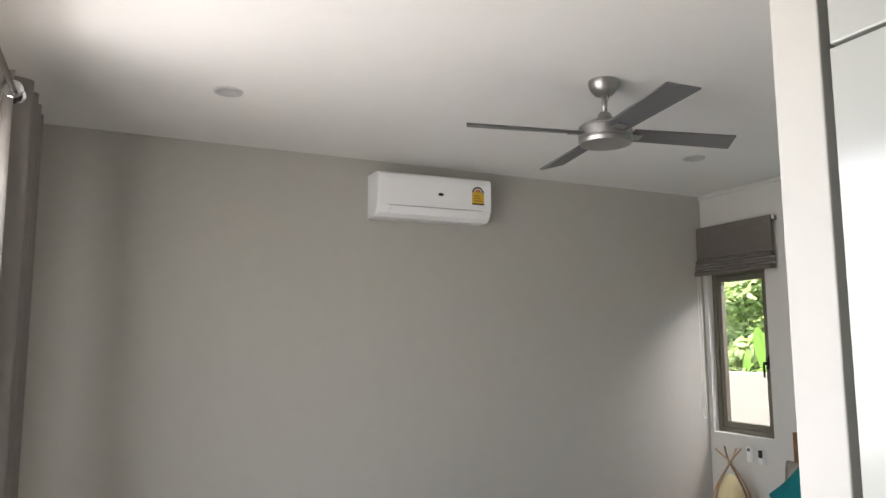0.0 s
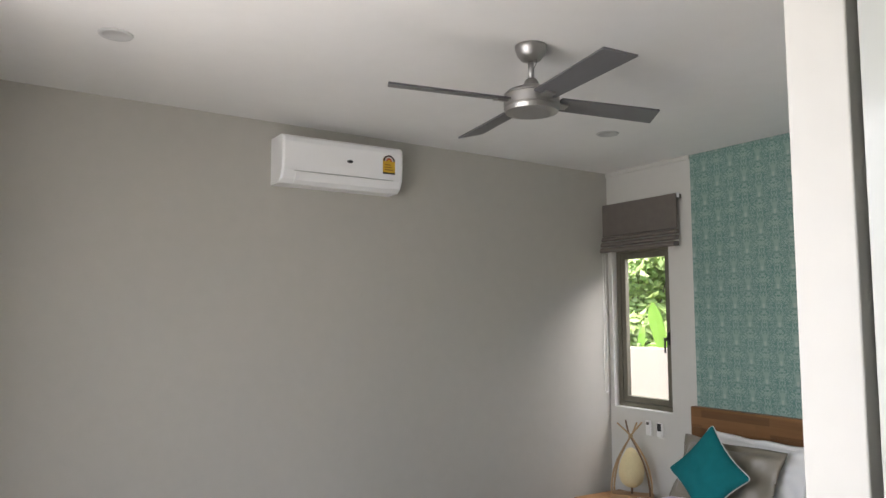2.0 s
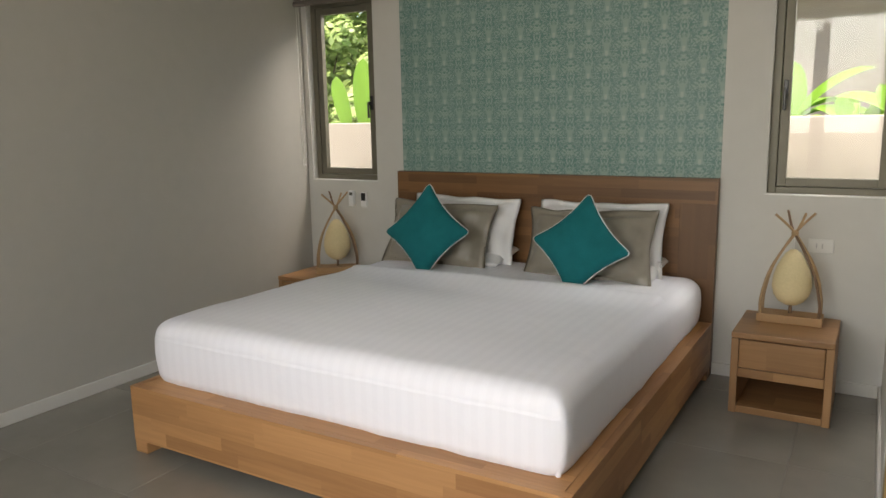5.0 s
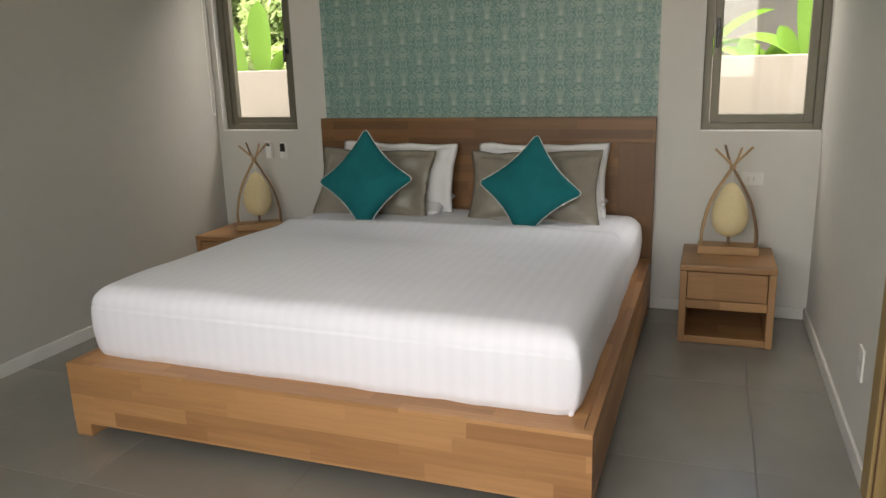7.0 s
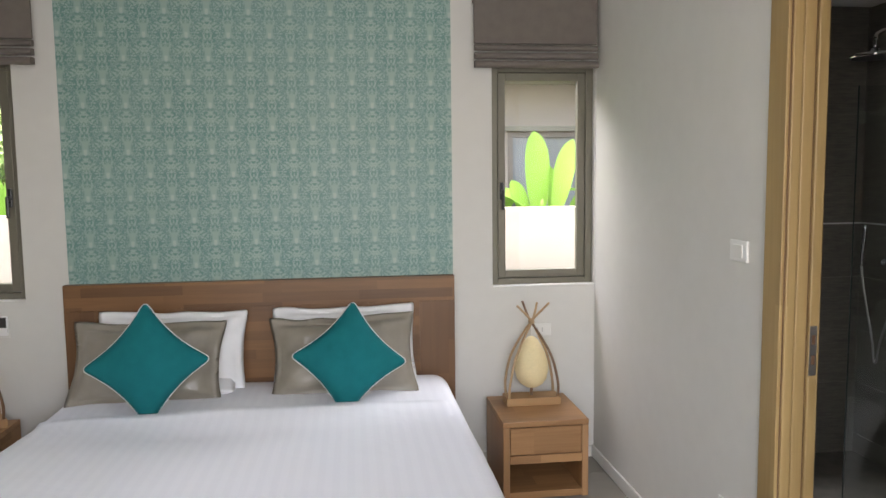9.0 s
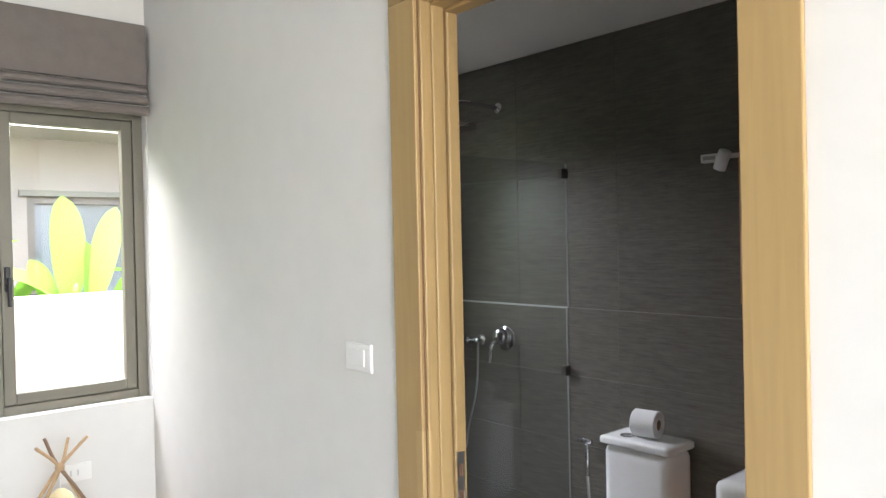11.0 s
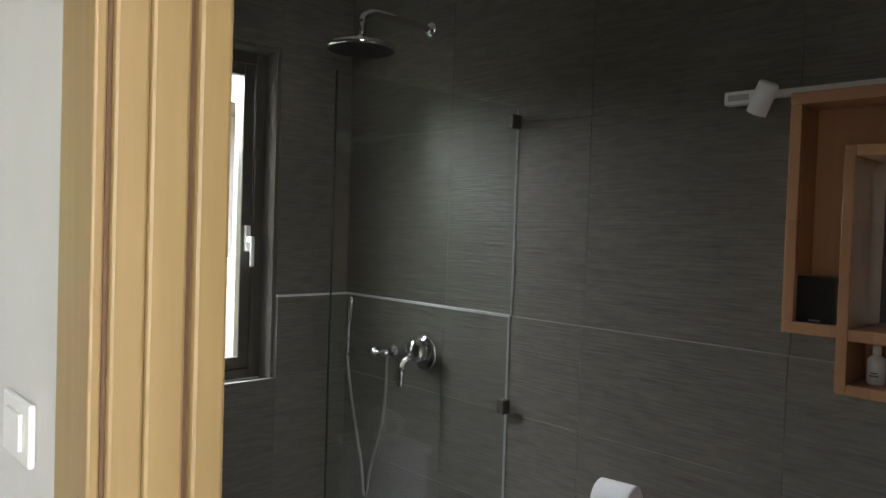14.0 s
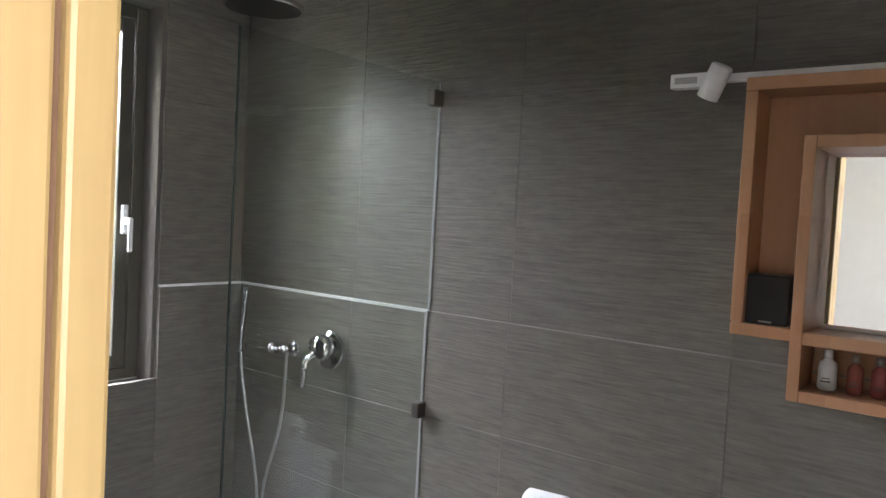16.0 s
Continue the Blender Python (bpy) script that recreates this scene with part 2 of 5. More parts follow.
def slate():
    """Charcoal porcelain with fine horizontal ribs, tone varying from tile to tile."""
    m = bpy.data.materials.new("charcoal_ribbed_tile")
    m.use_nodes = True
    nt = m.node_tree
    bs = nt.nodes["Principled BSDF"]
    bs.inputs["Roughness"].default_value = 0.38
    tc = nt.nodes.new("ShaderNodeTexCoord")
    oi = nt.nodes.new("ShaderNodeObjectInfo")
    mp = nt.nodes.new("ShaderNodeMapping")
    mp.inputs["Scale"].default_value = (9, 9, 175)
    nt.links.new(tc.outputs["Object"], mp.inputs[0])
    rnd = nt.nodes.new("ShaderNodeCombineXYZ")
    mul = node(nt, "ShaderNodeMath", op="MULTIPLY", v1=40)
    nt.links.new(oi.outputs["Random"], mul.inputs[0])
    nt.links.new(mul.outputs[0], rnd.inputs[0])
    nt.links.new(mul.outputs[0], rnd.inputs[1])
    nt.links.new(rnd.outputs[0], mp.inputs["Location"])
    ns = nt.nodes.new("ShaderNodeTexNoise")
    ns.inputs["Scale"].default_value, ns.inputs["Detail"].default_value = 1.0, 4
    nt.links.new(mp.outputs[0], ns.inputs[0])
    sm = node(nt, "ShaderNodeMath", op="MULTIPLY_ADD", v1=0.1)
    nt.links.new(oi.outputs["Random"], sm.inputs[0])
    nt.links.new(ns.outputs[0], sm.inputs[2])
    blot = nt.nodes.new("ShaderNodeTexNoise")
    blot.inputs["Scale"].default_value, blot.inputs["Detail"].default_value, blot.inputs["Roughness"].default_value = 1.0, 6, 0.7
    mp2 = nt.nodes.new("ShaderNodeMapping")
    mp2.inputs["Scale"].default_value = (14, 14, 48)
    nt.links.new(tc.outputs["Object"], mp2.inputs[0])
    nt.links.new(rnd.outputs[0], mp2.inputs["Location"])
    nt.links.new(mp2.outputs[0], blot.inputs[0])
    add = node(nt, "ShaderNodeMath", op="MULTIPLY_ADD", v1=0.9)
    nt.links.new(blot.outputs[0], add.inputs[0])
    nt.links.new(sm.outputs[0], add.inputs[2])
    mr = nt.nodes.new("ShaderNodeMapRange")
    mr.inputs[1].default_value, mr.inputs[2].default_value = 0.62, 1.48
    nt.links.new(add.outputs[0], mr.inputs[0])
    mix = nt.nodes.new("ShaderNodeMix")
    mix.data_type = "RGBA"
    mix.inputs[6].default_value, mix.inputs[7].default_value = (0.086, 0.081, 0.069, 1), (0.195, 0.179, 0.151, 1)
    nt.links.new(mr.outputs[0], mix.inputs[0])
    nt.links.new(mix.outputs[2], bs.inputs["Base Color"])
    bp = nt.nodes.new("ShaderNodeBump")
    bp.inputs["Strength"].default_value, bp.inputs["Distance"].default_value = 0.7, 0.003
    nt.links.new(ns.outputs[0], bp.inputs["Height"])
    nt.links.new(bp.outputs[0], bs.inputs["Normal"])
    return m


def tile_mat(name, lo, hi, rough):
    """Porcelain floor tile, cloudy cement look, tone varying from tile to tile."""
    m = bpy.data.materials.new(name)
    m.use_nodes = True
    nt = m.node_tree
    bs = nt.nodes["Principled BSDF"]
    bs.inputs["Roughness"].default_value = rough
    tc = nt.nodes.new("ShaderNodeTexCoord")
    oi = nt.nodes.new("ShaderNodeObjectInfo")
    mul = node(nt, "ShaderNodeMath", op="MULTIPLY", v1=30)
    nt.links.new(oi.outputs["Random"], mul.inputs[0])
    addv = nt.nodes.new("ShaderNodeVectorMath")
    addv.operation = "ADD"
    nt.links.new(tc.outputs["Object"], addv.inputs[0])
    nt.links.new(mul.outputs[0], addv.inputs[1])
    n1 = nt.nodes.new("ShaderNodeTexNoise")
    n1.inputs["Scale"].default_value, n1.inputs["Detail"].default_value = 3.0, 8
    nt.links.new(addv.outputs[0], n1.inputs[0])
    sm = node(nt, "ShaderNodeMath", op="MULTIPLY_ADD", v1=0.25)
    nt.links.new(oi.outputs["Random"], sm.inputs[0])
    nt.links.new(n1.outputs[0], sm.inputs[2])
    mr = nt.nodes.new("ShaderNodeMapRange")
    mr.inputs[1].default_value, mr.inputs[2].default_value = 0.3, 0.95
    nt.links.new(sm.outputs[0], mr.inputs[0])
    mix = nt.nodes.new("ShaderNodeMix")
    mix.data_type = "RGBA"
    mix.inputs[6].default_value, mix.inputs[7].default_value = (*lo, 1), (*hi, 1)
    nt.links.new(mr.outputs[0], mix.inputs[0])
    nt.links.new(mix.outputs[2], bs.inputs["Base Color"])
    return m


M_WALL = mat("grey_green_wall_paint", (0.435, 0.42, 0.38), 0.75, grain=0.03, grain_scale=12, bump=0.06)
M_WALLW = mat("off_white_wall_paint", (0.585, 0.577, 0.543), 0.7, grain=0.03, grain_scale=12, bump=0.06)
M_POST = mat("pale_post_paint", (0.50, 0.49, 0.46), 0.6, grain=0.03, grain_scale=12, bump=0.06)
M_CEIL = mat("white_ceiling_paint", (0.77, 0.76, 0.74), 0.85, grain=0.02, grain_scale=10)
M_WHITE = mat("white_gloss_paint", (0.80, 0.80, 0.78), 0.35, grain=0.02, grain_scale=8)
M_SKIRT = mat("off_white_skirting_paint", (0.61, 0.60, 0.565), 0.4, grain=0.03, grain_scale=8)
M_LACQ = mat("white_lacquer", (0.455, 0.468, 0.446), 0.14, grain=0.015, grain_scale=6)
M_PLASTIC = mat("white_plastic", (0.82, 0.82, 0.82), 0.3)
M_PLATE = mat("off_white_plastic", (0.68, 0.675, 0.645), 0.35)
M_CERAMIC = mat("white_ceramic", (0.85, 0.85, 0.84), 0.08)
M_DARK = mat("black_plastic", (0.015, 0.015, 0.016), 0.3)
# gap shade put into colour on the wardrobe carcass; also small dark prints
M_SHADOWGAP = mat("dark_shade_and_print", (0.12, 0.115, 0.10), 0.8)
M_CHROME = mat("chrome", (0.75, 0.75, 0.76), 0.08, 1.0)
M_NICKEL = mat("brushed_nickel", (0.42, 0.41, 0.40), 0.42, 1.0)
M_ROD = mat("dull_bronze_rod", (0.16, 0.14, 0.12), 0.5, 0.6)
M_BLADE = mat("grey_fan_blade", (0.118, 0.118, 0.126), 0.35, 0.3, grain=0.08, grain_scale=30, stretch=(1, 6, 1))
M_FRAME = mat("olive_grey_aluminium", (0.15, 0.14, 0.105), 0.45, 0.2, grain=0.05, grain_scale=30)
M_FRAME_D = mat("dark_bronze_aluminium", (0.085, 0.08, 0.062), 0.45, 0.2, grain=0.05, grain_scale=30)
M_BLIND = mat("taupe_blind_fabric", (0.145, 0.125, 0.11), 0.9, grain=0.12, grain_scale=300, bump=0.3)
M_CURTAIN = mat("taupe_curtain_fabric", (0.20, 0.18, 0.165), 0.85, grain=0.1, grain_scale=250, bump=0.3)
M_CORD = mat("white_cord", (0.75, 0.75, 0.72), 0.6)
M_TEAK_X = wood("teak_staves_lengthwise", (0.57, 0.30, 0.128), (0.22, 0.09, 0.03), "X")
M_HEAD = wood("brown_headboard_staves", (0.25, 0.122, 0.046), (0.09, 0.038, 0.013), "X", block=(0.5, 0.05))
M_TEAK_Y = wood("teak_staves_crosswise", (0.54, 0.285, 0.12), (0.22, 0.09, 0.03), "Y")
M_TEAK_Z = wood("teak_staves_upright", (0.19, 0.092, 0.035), (0.105, 0.046, 0.017), "Z", block=(0.6, 0.07))
M_NIGHT_X = wood("light_teak", (0.38, 0.203, 0.085), (0.15, 0.068, 0.025), "X", block=(0.8, 0.11), figure=0.75)
M_LAMPBASE = wood("pale_teak_block", (0.46, 0.28, 0.13), (0.28, 0.15, 0.065), "X", block=(0.8, 0.11))
M_PINE = wood("pale_pine_door_frame", (0.345, 0.234, 0.098), (0.222, 0.136, 0.052), "Z", block=(2.6, 0.3), rough=0.5, figure=0.8)
M_PINE_Y = wood("pale_pine_door_head", (0.345, 0.234, 0.098), (0.222, 0.136, 0.052), "Y", block=(2.6, 0.3), rough=0.5, figure=0.8)
M_CABW = wood("cherry_cabinet_wood", (0.50, 0.27, 0.14), (0.32, 0.15, 0.07), "Z", block=(1.2, 0.2))
M_LINEN = stripe_linen()
M_PILLOW = mat("white_cotton", (0.80, 0.80, 0.81), 0.85, grain=0.02, grain_scale=200, bump=0.15)
M_SATIN = mat("grey_satin", (0.25, 0.222, 0.18), 0.36, grain=0.16, grain_scale=14, bump=0.16)
M_TEAL = mat("teal_cotton", (0.003, 0.138, 0.148), 0.9, spec=0.2, grain=0.1, grain_scale=300, bump=0.4)
M_PIPING = mat("white_piping", (0.62, 0.66, 0.66), 0.8)
M_PAPER = mat("paper_shade", (0.74, 0.62, 0.36), 0.8, grain=0.08, grain_scale=90, bump=0.5)
M_CANE = mat("rattan_cane", (0.42, 0.28, 0.15), 0.5, grain=0.25, grain_scale=30)
M_CANE_D = mat("dark_rattan_cane", (0.17, 0.10, 0.055), 0.5, grain=0.25, grain_scale=30)
M_FLOOR = tile_mat("grey_porcelain_tile", (0.195, 0.186, 0.160), (0.265, 0.253, 0.220), 0.24)
M_GROUT = mat("grey_grout", (0.21, 0.2, 0.18), 0.9)
M_SLATE = slate()
M_BGROUT = mat("dark_grout", (0.115, 0.105, 0.092), 0.9)
# ledge trim near the bathroom window, its catch of daylight put into the colour
M_LEDGE_LIT = mat("lit_tile_edge", (0.75, 0.75, 0.75), 0.22, 0.15)
M_GLASS = glass("window_glass", (0.97, 0.98, 0.97))
M_SHOWERGLASS = glass("green_shower_glass", (0.92, 0.942, 0.936))
M_GLASSEDGE = mat("green_glass_edge", (0.035, 0.05, 0.044), 0.15)
M_MIRROR = mat("mirror_silver", (0.9, 0.9, 0.9), 0.01, 1.0)
M_GARDENWALL = mat("pinkish_render", (0.262, 0.236, 0.214), 0.85, grain=0.08, grain_scale=5, bump=0.04)
M_PAVING = mat("pale_terrace_paving", (0.42, 0.39, 0.35), 0.8, grain=0.1, grain_scale=8, bump=0.1)
M_HOUSE = mat("cream_render", (0.29, 0.255, 0.215), 0.85, grain=0.05, grain_scale=3)
M_SOFFIT = mat("grey_soffit", (0.32, 0.31, 0.27), 0.8, grain=0.05, grain_scale=5)
M_ROOF = mat("roof_tiles", (0.14, 0.12, 0.11), 0.8, grain=0.15, grain_scale=6)
M_SOIL = mat("planter_soil", (0.05, 0.035, 0.025), 0.95, grain=0.3, grain_scale=30, bump=0.5)
M_GROUND = mat("garden_ground", (0.14, 0.15, 0.08), 0.95, grain=0.3, grain_scale=2, bump=0.4)
M_DARKPANE = mat("dark_window_pane", (0.15, 0.17, 0.18), 0.08)


def leaf_mat(name, color, color2):
    m = bpy.data.materials.new(name)
    m.use_nodes = True
    nt = m.node_tree
    bs = nt.nodes["Principled BSDF"]
    bs.inputs["Roughness"].default_value = 0.45
    gi = nt.nodes.new("ShaderNodeNewGeometry")
    mix = nt.nodes.new("ShaderNodeMix")
    mix.data_type = "RGBA"
    mix.inputs[6].default_value, mix.inputs[7].default_value = (*color, 1), (*color2, 1)
    nt.links.new(gi.outputs["Random Per Island"], mix.inputs[0])
    nt.links.new(mix.outputs[2], bs.inputs["Base Color"])
    tr = nt.nodes.new("ShaderNodeBsdfTranslucent")
    nt.links.new(mix.outputs[2], tr.inputs[0])
    mx = nt.nodes.new("ShaderNodeMixShader")
    mx.inputs[0].default_value = 0.45
    out = nt.nodes["Material Output"]
    nt.links.new(bs.outputs[0], mx.inputs[1])
    nt.links.new(tr.outputs[0], mx.inputs[2])
    nt.links.new(mx.outputs[0], out.inputs[0])
    return m


M_BANANA = leaf_mat("fresh_banana_leaf", (0.16, 0.35, 0.045), (0.27, 0.46, 0.08))
M_LEAF = leaf_mat("tree_leaf", (0.25, 0.38, 0.11), (0.46, 0.56, 0.25))
M_BARK = mat("bark", (0.10, 0.075, 0.05), 0.95, grain=0.3, grain_scale=20, bump=0.6)

# ------------------------------------------------------------------ mesh helpers


def part(name, bm, material, parent=None, label="", smooth=False):
    me = bpy.data.meshes.new(name)
    bmesh.ops.recalc_face_normals(bm, faces=bm.faces)
    bm.to_mesh(me)
    bm.free()
    if smooth:
        me.polygons.foreach_set("use_smooth", [True] * len(me.polygons))
    me.materials.append(material)
    ob = new(name, me)
    ob.parent = parent
    if label:
        tagged(ob, label)
    return ob


def thing(name, m, label, category, group="", kind=""):
    ob = new(name)
    ob.empty_display_size = 0.1
    ob.matrix_world = m
    return tagged(ob, label, category, group, kind)


def box(x0, y0, z0, x1, y1, z1, bevel=0.0, bm=None, seg=2):
    bm = bm or bmesh.new()
    c = ((x0 + x1) / 2, (y0 + y1) / 2, (z0 + z1) / 2)
    made = bmesh.ops.create_cube(bm, size=1, matrix=Matrix.Translation(c) @ Matrix.Diagonal((abs(x1 - x0), abs(y1 - y0), abs(z1 - z0), 1)))
    if bevel:
        edges = list({e for v in made["verts"] for e in v.link_edges})
        bmesh.ops.bevel(bm, geom=edges, offset=bevel, segments=seg, profile=0.5, affect="EDGES")
    return bm


def tube(points, radius, bm=None, sides=10, taper=None):
    """A round bar along a line of points."""
    bm = bm or bmesh.new()
    pts = [Vector(p) for p in points]
    rings = []
    side = Vector((0, 0, 1))
    for i, p in enumerate(pts):
        d = (pts[min(i + 1, len(pts) - 1)] - pts[max(i - 1, 0)]).normalized()
        a = d.cross(side)
        if a.length < 0.1:
            a = d.cross(Vector((1, 0, 0)))
        a.normalize()
        b = d.cross(a).normalized()
        r = radius if taper is None else radius + (taper - radius) * i / (len(pts) - 1)
        rings.append([bm.verts.new(p + (a * cos(2 * pi * k / sides) + b * sin(2 * pi * k / sides)) * r) for k in range(sides)])
    for r0, r1 in zip(rings, rings[1:]):
        for k in range(sides):
            bm.faces.new((r0[k], r0[(k + 1) % sides], r1[(k + 1) % sides], r1[k]))
    bm.faces.new(rings[0])
    bm.faces.new(rings[-1])
    return bm


def lathe(profile, sides=32, bm=None, m=None, caps=True):
    """A turned body about z from (radius, height) pairs."""
    bm = bm or bmesh.new()
    m = m or Matrix()
    rings = []
    for r, z in profile:
        if r < 1e-5:
            rings.append([bm.verts.new(m @ Vector((0, 0, z)))])
        else:
            rings.append([bm.verts.new(m @ Vector((r * cos(2 * pi * k / sides), r * sin(2 * pi * k / sides), z))) for k in range(sides)])
    for a, b in zip(rings, rings[1:]):
        for k in range(sides):
            j = (k + 1) % sides
            if len(a) == 1 and len(b) > 1:
                bm.faces.new((a[0], b[k], b[j]))
            elif len(b) == 1 and len(a) > 1:
                bm.faces.new((a[k], a[j], b[0]))
            elif len(a) > 1:
                bm.faces.new((a[k], a[j], b[j], b[k]))
    for ring in (rings[0], rings[-1]):
        if caps and len(ring) > 1:
            bm.faces.new(ring)
    return bm


def curve_points(ctrl, n=16):
    """Smooth points through control points (Catmull-Rom)."""
    p = [Vector(c) for c in ctrl]
    p = [p[0] * 2 - p[1]] + p + [p[-1] * 2 - p[-2]]
    out = []
    for i in range(1, len(p) - 2):
        for k in range(n):
            t = k / n
            out.append(0.5 * (2 * p[i] + (p[i + 1] - p[i - 1]) * t + (2 * p[i - 1] - 5 * p[i] + 4 * p[i + 1] - p[i + 2]) * t * t + (3 * p[i] - p[i - 1] - 3 * p[i + 1] + p[i + 2]) * t ** 3))
    out.append(p[-2])
    return out


def slab(axis, lo, hi, u0, u1, z0, z1, holes=()):
    """A wall across 'axis' from lo to hi, u0..u1 along, z0..z1 up, with rectangular holes (u, u, z, z) through it."""
    us = sorted({u0, u1, *[h[0] for h in holes], *[h[1] for h in holes]})
    zs = sorted({z0, z1, *[h[2] for h in holes], *[h[3] for h in holes]})
    bm = bmesh.new()
    solid = lambda i, j: 0 <= i < len(us) - 1 and 0 <= j < len(zs) - 1 and not any(h[0] <= (us[i] + us[i + 1]) / 2 <= h[1] and h[2] <= (zs[j] + zs[j + 1]) / 2 <= h[3] for h in holes)
    at = (lambda d, u, z: (d, u, z)) if axis == "x" else (lambda d, u, z: (u, d, z))
    verts = {}

    def v(d, u, z):
        key = (d, u, z)
        if key not in verts:
            verts[key] = bm.verts.new(at(d, u, z))
        return verts[key]

    for i in range(len(us) - 1):
        for j in range(len(zs) - 1):
            if not solid(i, j):
                continue
            a, b, c, d = us[i], us[i + 1], zs[j], zs[j + 1]
            for q in (lo, hi):
                bm.faces.new((v(q, a, c), v(q, b, c), v(q, b, d), v(q, a, d)))
            if not solid(i - 1, j):
                bm.faces.new((v(lo, a, c), v(hi, a, c), v(hi, a, d), v(lo, a, d)))
            if not solid(i + 1, j):
                bm.faces.new((v(lo, b, c), v(hi, b, c), v(hi, b, d), v(lo, b, d)))
            if not solid(i, j - 1):
                bm.faces.new((v(lo, a, c), v(hi, a, c), v(hi, b, c), v(lo, b, c)))
            if not solid(i, j + 1):
                bm.faces.new((v(lo, a, d), v(hi, a, d), v(hi, b, d), v(lo, b, d)))
    return bm


def structure(name, bm, material, label, category="wall"):
    return tagged(part(name, bm, material), label, category, "", "structure")


def soft_block(x0, y0, z0, x1, y1, z1, r, cuts=28, wob=0.006, freq=5.0, seed=0.0):
    """A stuffed block with rounded edges and a slightly uneven skin."""
    bm = bmesh.new()
    bmesh.ops.create_cube(bm, size=2)
    bmesh.ops.subdivide_edges(bm, edges=bm.edges, cuts=cuts, use_grid_fill=True)
    c = Vector(((x0 + x1) / 2, (y0 + y1) / 2, (z0 + z1) / 2))
    h = Vector(((x1 - x0) / 2, (y1 - y0) / 2, (z1 - z0) / 2))
    for v in bm.verts:
        p = Vector([math.copysign(abs(q) ** 0.7, q) * s for q, s in zip(v.co, h)])
        core = Vector([max(-s + r, min(s - r, q)) for q, s in zip(p, h)])
        d = p - core
        if d.length > 1e-6:
            p = core + d.normalized() * r
        w = noise.noise((p + Vector((seed, 0, 0))) * freq) * wob
        p += (d.normalized() if d.length > 1e-6 else Vector((0, 0, 1))) * w
        v.co = c + p
    return bm


def pillow(w, h, t, pinch=0.10, n=22, flat=3.0, wob=0.006, seed=0.0, blunt=0.0, flange=0.0):
    """A pillow lying in its own xz plane, thick along y, with pointed corners and a flat sewn border."""
    bm = bmesh.new()
    grids = []
    for side in (1, -1):
        g = []
        for i in range(n + 1):
            row = []
            for j in range(n + 1):
                u, v = 2 * i / n - 1, 2 * j / n - 1
                if side < 0 and (i in (0, n) or j in (0, n)):
                    row.append(grids[0][i][j])
                    continue
                b = 1 - blunt * abs(u * v) ** 10
                x = w / 2 * u * (1 - pinch * (1 - v * v)) * b
                z = h / 2 * v * (1 - pinch * (1 - u * u)) * b
                uu, vv = min(1.0, abs(u) / (1 - 2 * flange / w)), min(1.0, abs(v) / (1 - 2 * flange / h))
                y = side * max(0.0025 if flange and abs(u) < 1 and abs(v) < 1 else 0.0, t / 2 * ((1 - uu ** flat) * (1 - vv ** flat)) ** 0.5)
                if flange and max(uu, vv) >= 1.0:
                    y += 0.014 * noise.noise((x * 9 + seed, z * 9, 1.0))
                    z += 0.010 * noise.noise((x * 7 + seed, z * 3, 4.0))
                y += (noise.noise((x * 8 + seed, z * 10, side * 3.0)) + 0.5 * noise.noise((x * 22 + seed, z * 15, side * 5.0))) * wob * (1 - u ** 6) * (1 - v ** 6)
                row.append(bm.verts.new((x, y, z)))
            g.append(row)
        grids.append(g)
        for i in range(n):
            for j in range(n):
                bm.faces.new((g[i][j], g[i + 1][j], g[i + 1][j + 1], g[i][j + 1]))
    return bm


def pillow_edge(w, h, pinch, n=34, blunt=0.0):
    pts = []
    for k in range(4 * n):
        s, q = divmod(k, n)
        a = 2 * q / n - 1
        u, v = ((a, -1), (1, a), (-a, 1), (-1, -a))[s]
        b = 1 - blunt * abs(u * v) ** 10
        pts.append((w / 2 * u * (1 - pinch * (1 - v * v)) * b, 0, h / 2 * v * (1 - pinch * (1 - u * u)) * b))
    return pts + pts[:1]


# ------------------------------------------------------------------ shell
W, H, RISE = 3.6, 2.8, 0.013
SOUTH, EAST, CLOSET = -4.74, 6.0, -3.21
BX0, BX1, BY0, BY1, BH = 3.70, 5.10, -2.72, -0.15, 2.49

W1 = (0.04, 0.60, 0.99, 2.20)
W2 = (3.02, 3.598, 0.99, 2.20)
BW = (4.245, 4.755, 1.0, 2.2)
structure("wall_west", slab("x", -0.15, 0, SOUTH - 0.15, 0.16, -0.1, H + 0.17), M_WALL, "smooth grey-beige painted plaster wall of the bedroom")
structure("wall_north", slab("y", 0, 0.16, 0, 5.3, -0.1, H + 0.17, (W1, W2, BW)), M_WALLW, "off-white painted plaster wall behind the bed with two narrow windows")
structure("wall_east", slab("x", W, BX0, -2.93, 0, 0, H + 0.07, ((-2.613, -1.792, -0.1, 2.213),)), M_WALLW, "off-white painted wall with the bathroom doorway")
structure("wall_south", slab("y", SOUTH - 0.15, SOUTH, 0, EAST + 0.15, -0.1, H + 0.17, ((0.95, 3.55, 0.0, 2.45),)), M_WALLW, "off-white painted wall around the sliding glass doors")
structure("wall_dressing_east", slab("x", EAST, EAST + 0.15, SOUTH, CLOSET, -0.1, H + 0.17), M_WALLW, "off-white wall closing the dressing area")
bm = box(0, SOUTH, H, EAST, 0, H + 0.16)
for v in bm.verts:
    if v.co.z < H + 0.01:
        v.co.z += -RISE * v.co.y
structure("ceiling", bm, M_CEIL, "flat white painted bedroom ceiling", "ceiling")
structure("roof", box(-0.9, SOUTH - 0.95, H + 0.18, 6.6, 0.3, H + 0.34), M_ROOF, "flat roof slab over the rooms", "roof")
